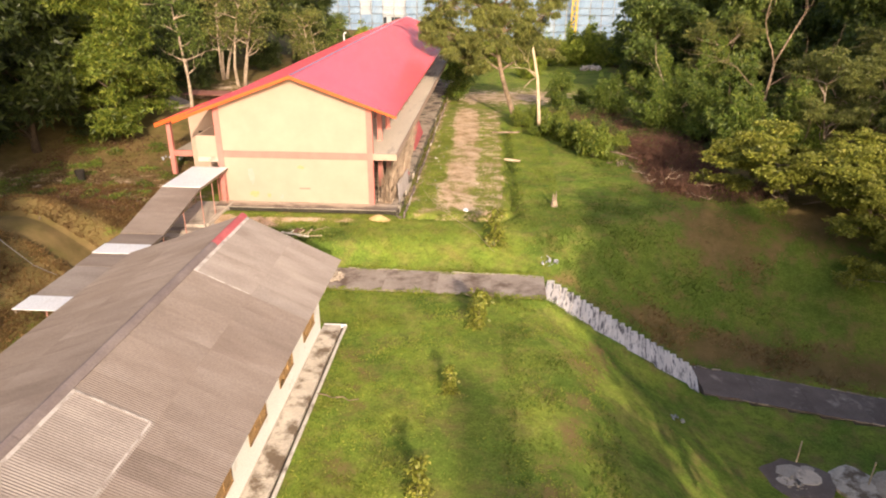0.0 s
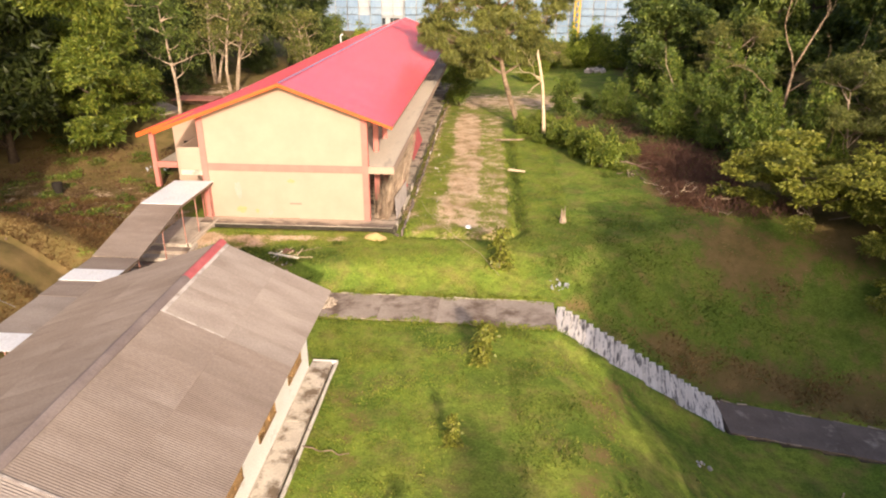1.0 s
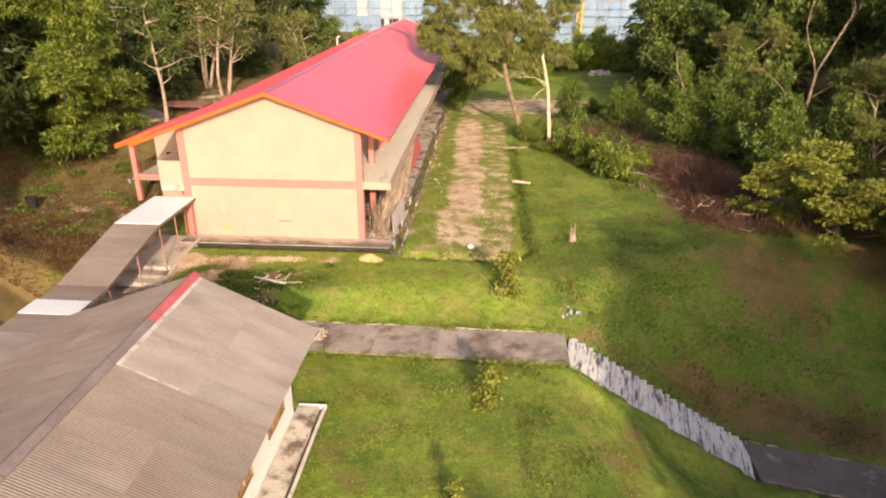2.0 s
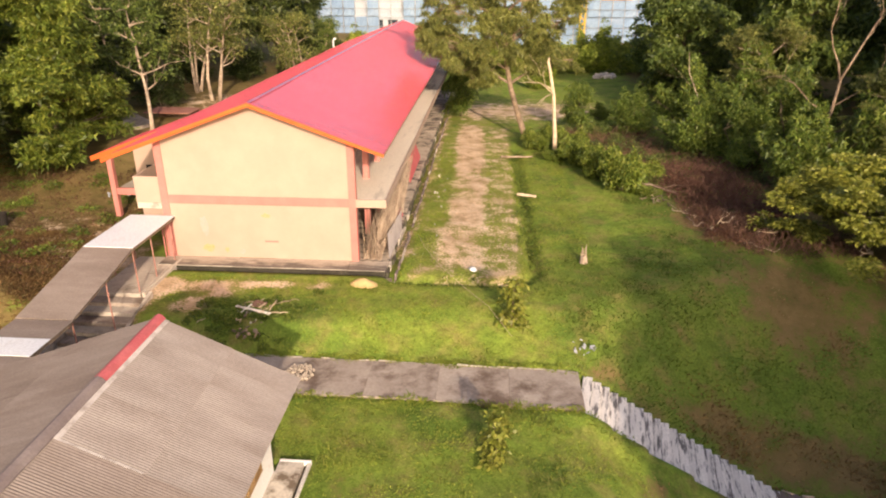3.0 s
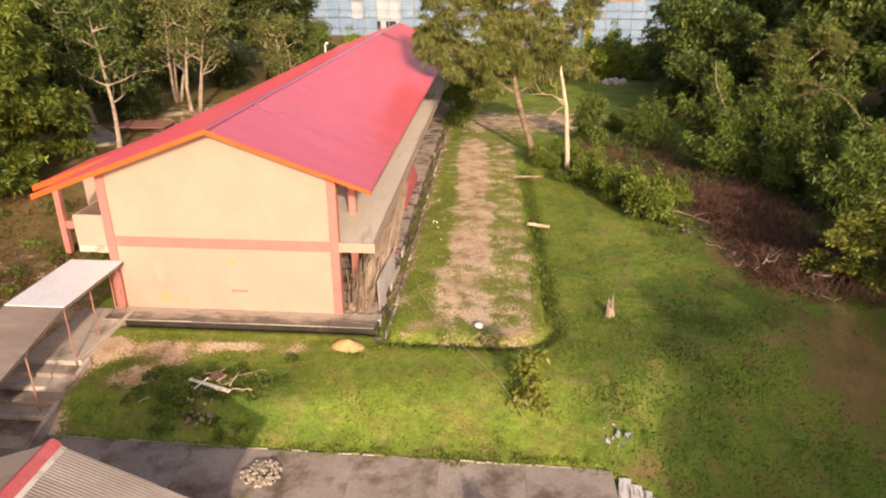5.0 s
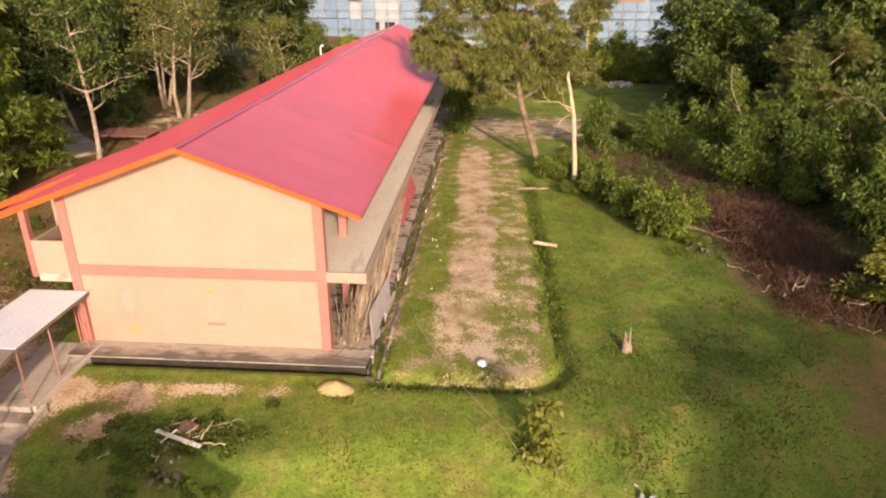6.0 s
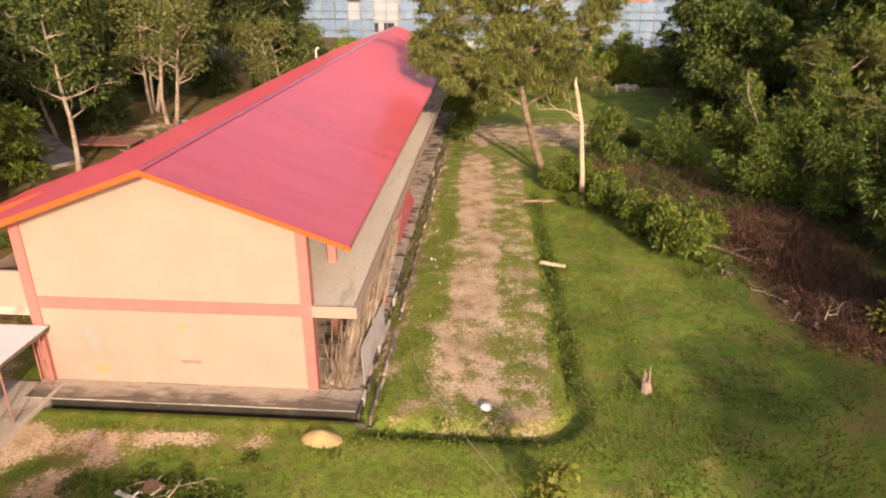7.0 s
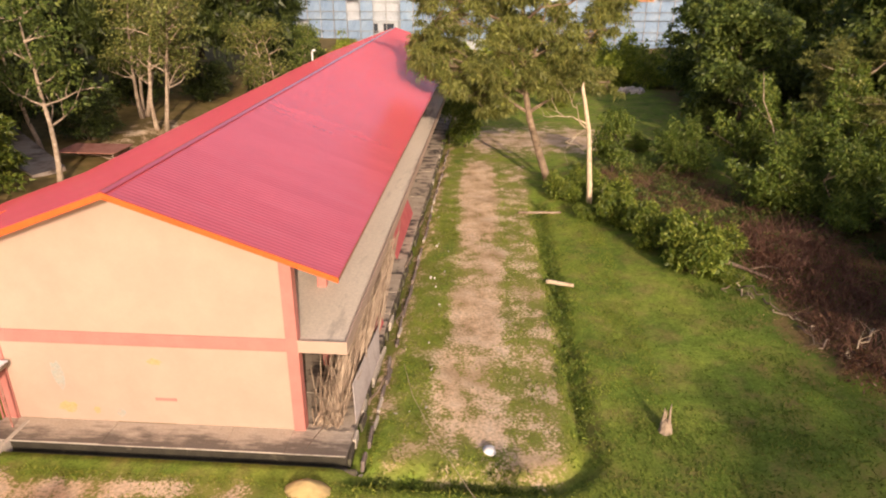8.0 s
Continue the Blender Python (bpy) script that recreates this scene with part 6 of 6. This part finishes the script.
def sheet(name, label, category, corners, material, thick=0.02):
    a = [Vector(c) for c in corners]
    n = (a[1] - a[0]).cross(a[2] - a[0]).normalized() * thick
    vs = a + [c + n for c in a]
    ob = obj(name, vs, [(3, 2, 1, 0), (4, 5, 6, 7), (0, 1, 5, 4), (1, 2, 6, 5), (2, 3, 7, 6), (3, 0, 4, 7)], material)
    return tagged(ob, label, category)


sheet("metal_sheet", "pale grey metal sheet leaning on stacked sticks", "sheet", ((1.50, 0.5, 0.0), (1.60, 4.6, 0.0), (1.50, 5.2, 0.95), (1.34, 1.0, 1.15)), M_sheet_pale)
sheet("metal_sheet", "pale grey metal sheet leaning on stacked sticks", "sheet", ((1.25, 3.3, 0.0), (1.35, 5.6, 0.0), (1.1, 5.7, 0.8), (0.98, 3.4, 0.85)), M_galv)
sheet("metal_sheet", "faded red sheet leaning against the gallery", "sheet", ((1.3, 5.9, 0.0), (1.35, 7.2, 0.0), (1.18, 7.3, 0.5), (1.12, 6.1, 0.5)), M_red_ridge)
sheet("red_board", "long faded red boarding leaning beside the apron", "board", ((1.02, 13.8, 0.0), (1.02, 20.8, 0.0), (0.62, 20.8, 1.15), (0.62, 13.8, 1.15)), M_red_ridge)
for i in range(4):
    y = 1.5 + i * 5.7
    crooked("pole", "old timber pole lying along the drain", "pole", (1.75 + 0.2 * math.sin(i * 2.0), y, 0.0), (1.85 + 0.2 * math.cos(i * 1.3), y + 1.7, 0.02), 0.04, 0.03, M_oldwood, 0, 60 + i, 0.04)["group"] = "poles along the drain"

# ---- wires, posts and far corners ----
def wire(name, label, pts, r, material):
    vs, fs = [], []
    tube(vs, fs, pts, [r] * len(pts), 5)
    return tagged(obj(name, vs, fs, material), label, "wire")


wire("cable", "pale cable sagging from the covered walk to the bank", [(-11.5, -14.8, 1.42), (-12.6, -14.6, 1.75), (-14.0, -14.3, 2.7), (-17.5, -13.6, 5.5)], 0.012, M_galv)
wire("cable", "thin pale cable lying across the grass", [(2.6, 4.2, -0.05), (3.15, 2.2, -0.05), (4.2, -0.2, -0.05), (5.3, -2.3, -0.05), (6.6, -4.4, -0.05), (7.6, -6.6, -0.3)], 0.010, M_deadwood)
vent = thing("vent_pipe", "white bent vent pipe rising above the far eaves", "pipe", (-12.15, 50.0, 4.0))
vs, fs = [], []
tube(vs, fs, [(0, 0, -4.0), (0, 0, 2.1), (0.06, 0, 2.25), (0.35, 0, 2.3)], [0.1, 0.1, 0.1, 0.1], 8)
obj("pipe", vs, fs, M_plastic, vent, "", True)
# sloping concrete drain and a low shed behind the block
sheet("hill_drain", "grey concrete channel running down the wooded hillside", "drain", ((-30.9, 27.4, 2.5), (-22.0, 20.2, 1.75), (-21.0, 22.0, 1.85), (-29.6, 29.8, 2.6)), M_conc, 0.3)
shed = thing("shed", "low shed with a rusty flat roof behind the block", "shed", (-20.9, 24.6, -0.75))
box("roof_sheet", -1.6, 2.4, -1.2, 1.3, 3.35, 3.42, M_rust, shed, "rusty sheet roof")
for x in (-1.4, 2.2):
    for y in (-1.0, 1.1):
        box("post", x - 0.05, x + 0.05, y - 0.05, y + 0.05, 1.5, 3.35, M_oldwood, shed)
box("back_wall", -1.4, 2.2, 1.12, 1.18, 1.8, 3.3, M_oldwood, shed)
# broken slab with short posts at the foot of the lower lawn
slabs = thing("broken_slab", "broken concrete slab with thin steel posts in the grass", "slab", (19.95, -16.45, float(land(19.95, -16.45))))
def flag(name, ring, z0, z1, material, label=""):
    """A flat broken piece with a ragged outline, its top a little uneven."""
    k = len(ring)
    vs = [(x, y, z0) for x, y in ring] + [(x, y, z1 + 0.02 * math.sin(3.1 * x + 2.3 * y)) for x, y in ring]
    fs = [tuple(range(k - 1, -1, -1)), tuple(range(k, 2 * k))] + [(i, (i + 1) % k, (i + 1) % k + k, i + k) for i in range(k)]
    return obj(name, vs, fs, material, slabs, label)


rng = np.random.default_rng(88)


def ragged(cx, cy, rx, ry, k=18):
    return [(cx + rx * math.cos(6.283 * i / k) * rng.uniform(0.82, 1.12), cy + ry * math.sin(6.283 * i / k) * rng.uniform(0.82, 1.12)) for i in range(k)]


flag("slab_piece", ragged(0.3, -0.9, 1.5, 1.25), -0.25, 0.10, M_conc_dark, "dark stained broken slab")
flag("slab_piece", ragged(2.5, -1.0, 1.0, 1.2), -0.25, 0.07, M_walk, "stained broken slab")
flag("slab_piece", ragged(4.3, -1.1, 1.2, 1.2), -0.25, 0.08, M_rubble_pale, "tan broken slab")
for cx, cy, rx, ry, z in ((0.1, -0.45, 0.62, 0.42, 0.15), (0.75, -0.8, 0.5, 0.5, 0.165), (-0.25, -1.05, 0.42, 0.3, 0.14), (0.9, -0.25, 0.3, 0.2, 0.135)):
    flag("mortar_patch", ragged(cx, cy, rx, ry, 11), 0.0, z - 0.035, M_mortar, "pale crumbled mortar")
for x, y in ((0.6, 0.15), (3.0, -1.0)):
    vs, fs = [], []
    tube(vs, fs, [(x, y, -0.2), (x + 0.04, y, 1.2)], [0.035, 0.03], 6)
    obj("post", vs, fs, M_deadwood, slabs)
rubble("rubble_heap", "pale broken concrete on the old slab", "rubble", 20.0, -17.5, 0.55, 30, M_rubble_pale, 77, 0.12)
bucket = thing("bucket", "black bucket standing on the hillside", "bucket", (-21.7, 3.9, float(land(-21.7, 3.9))))
vs, fs = [], []
tube(vs, fs, [(0, 0, 0), (0, 0, 0.75)], [0.26, 0.34], 12, False)
tube(vs, fs, [(0, 0, 0.05), (0, 0, 0.06)], [0.26, 0.26], 12)
obj("bucket_body", vs, fs, M_dark, bucket)

# ---- far building under scaffold ----
FY = 112.0
site = thing("building_site", "unfinished white building behind blue netting and scaffold", "building", (0, FY, 0))
box("wall", -34, 42, 0.9, 12, -2, 20.5, M_bwhite, site, "", 0.0)
rng = np.random.default_rng(44)
for f in range(6):
    z = -1.5 + f * 3.4
    box("floor_edge", -34, 42, 0.55, 0.9, z + 2.9, z + 3.3, M_bwhite, site, "", 0.0)
    for i in range(25):
        x = -33.4 + i * 3.04
        if rng.random() < 0.3:
            w = thing("window", "", "", (x, 0.82, z + 0.9))
            w.parent = site
            box("pane", 0.25, 2.2, 0, 0.06, 0, 1.6, M_winglass, w, "", 0.0)
            box("frame", 0.17, 2.28, 0.02, 0.075, -0.08, 1.68, M_galv, w, "", 0.0)
net_me = None
for f in range(6):
    for i in range(31):
        x, z = -33.5 + i * 2.44, -1.6 + f * 3.4
        if 6 < i < 9 or rng.random() < 0.025 or (f > 2 and 24 < i < 28):
            continue
        if net_me is None:
            bm = bmesh.new()
            bmesh.ops.create_grid(bm, x_segments=6, y_segments=4, size=0.5)
            for v in bm.verts:
                v.co = Vector((v.co.x * 2.36, 0.08 * noise.noise(Vector((v.co.x * 6, v.co.y * 5, 0))), v.co.y * 3.2))
            bmesh.ops.solidify(bm, geom=bm.faces[:], thickness=0.02)
            ob = part("net_panel", bm, M_blue_net, site)
            net_me = ob.data
        else:
            ob = new("net_panel", net_me)
            ob.parent = site
        ob.matrix_basis = pose(x + 1.2, -0.55, z + 1.65)
for i in range(32):
    x = -33.6 + i * 2.44
    vs, fs = [], []
    tube(vs, fs, [(x, -0.7, -2), (x, -0.7, 21)], [0.06, 0.06], 5)
    obj("scaffold_pole", vs, fs, M_galv if i % 3 else M_bwhite, site)
for f in range(7):
    vs, fs = [], []
    tube(vs, fs, [(-34, -0.74, -0.2 + f * 3.4), (42, -0.74, -0.2 + f * 3.4)], [0.05, 0.05], 5)
    obj("scaffold_rail", vs, fs, M_galv, site)
box("wall_panel", 27.5, 33.5, -0.78, -0.72, 8.4, 10.8, M_brown_panel, site, "rust-orange wall panel", 0.0)
hoist = thing("hoist_mast", "yellow lattice hoist mast against the scaffold", "hoist", (24.0, FY - 2.0, 0))
for sx in (-0.5, 0.5):
    for sy in (-0.5, 0.5):
        vs, fs = [], []
        tube(vs, fs, [(sx, sy, -2), (sx, sy, 24)], [0.09, 0.09], 5)
        obj("mast_leg", vs, fs, M_yellow, hoist)
for i in range(24):
    z = -1.8 + i * 1.05
    s = 1 if i % 2 else -1
    for sy in (-0.5, 0.5):
        vs, fs = [], []
        tube(vs, fs, [(-0.5 * s, sy, z), (0.5 * s, sy, z + 1.05)], [0.06, 0.06], 4)
        obj("brace", vs, fs, M_yellow, hoist)
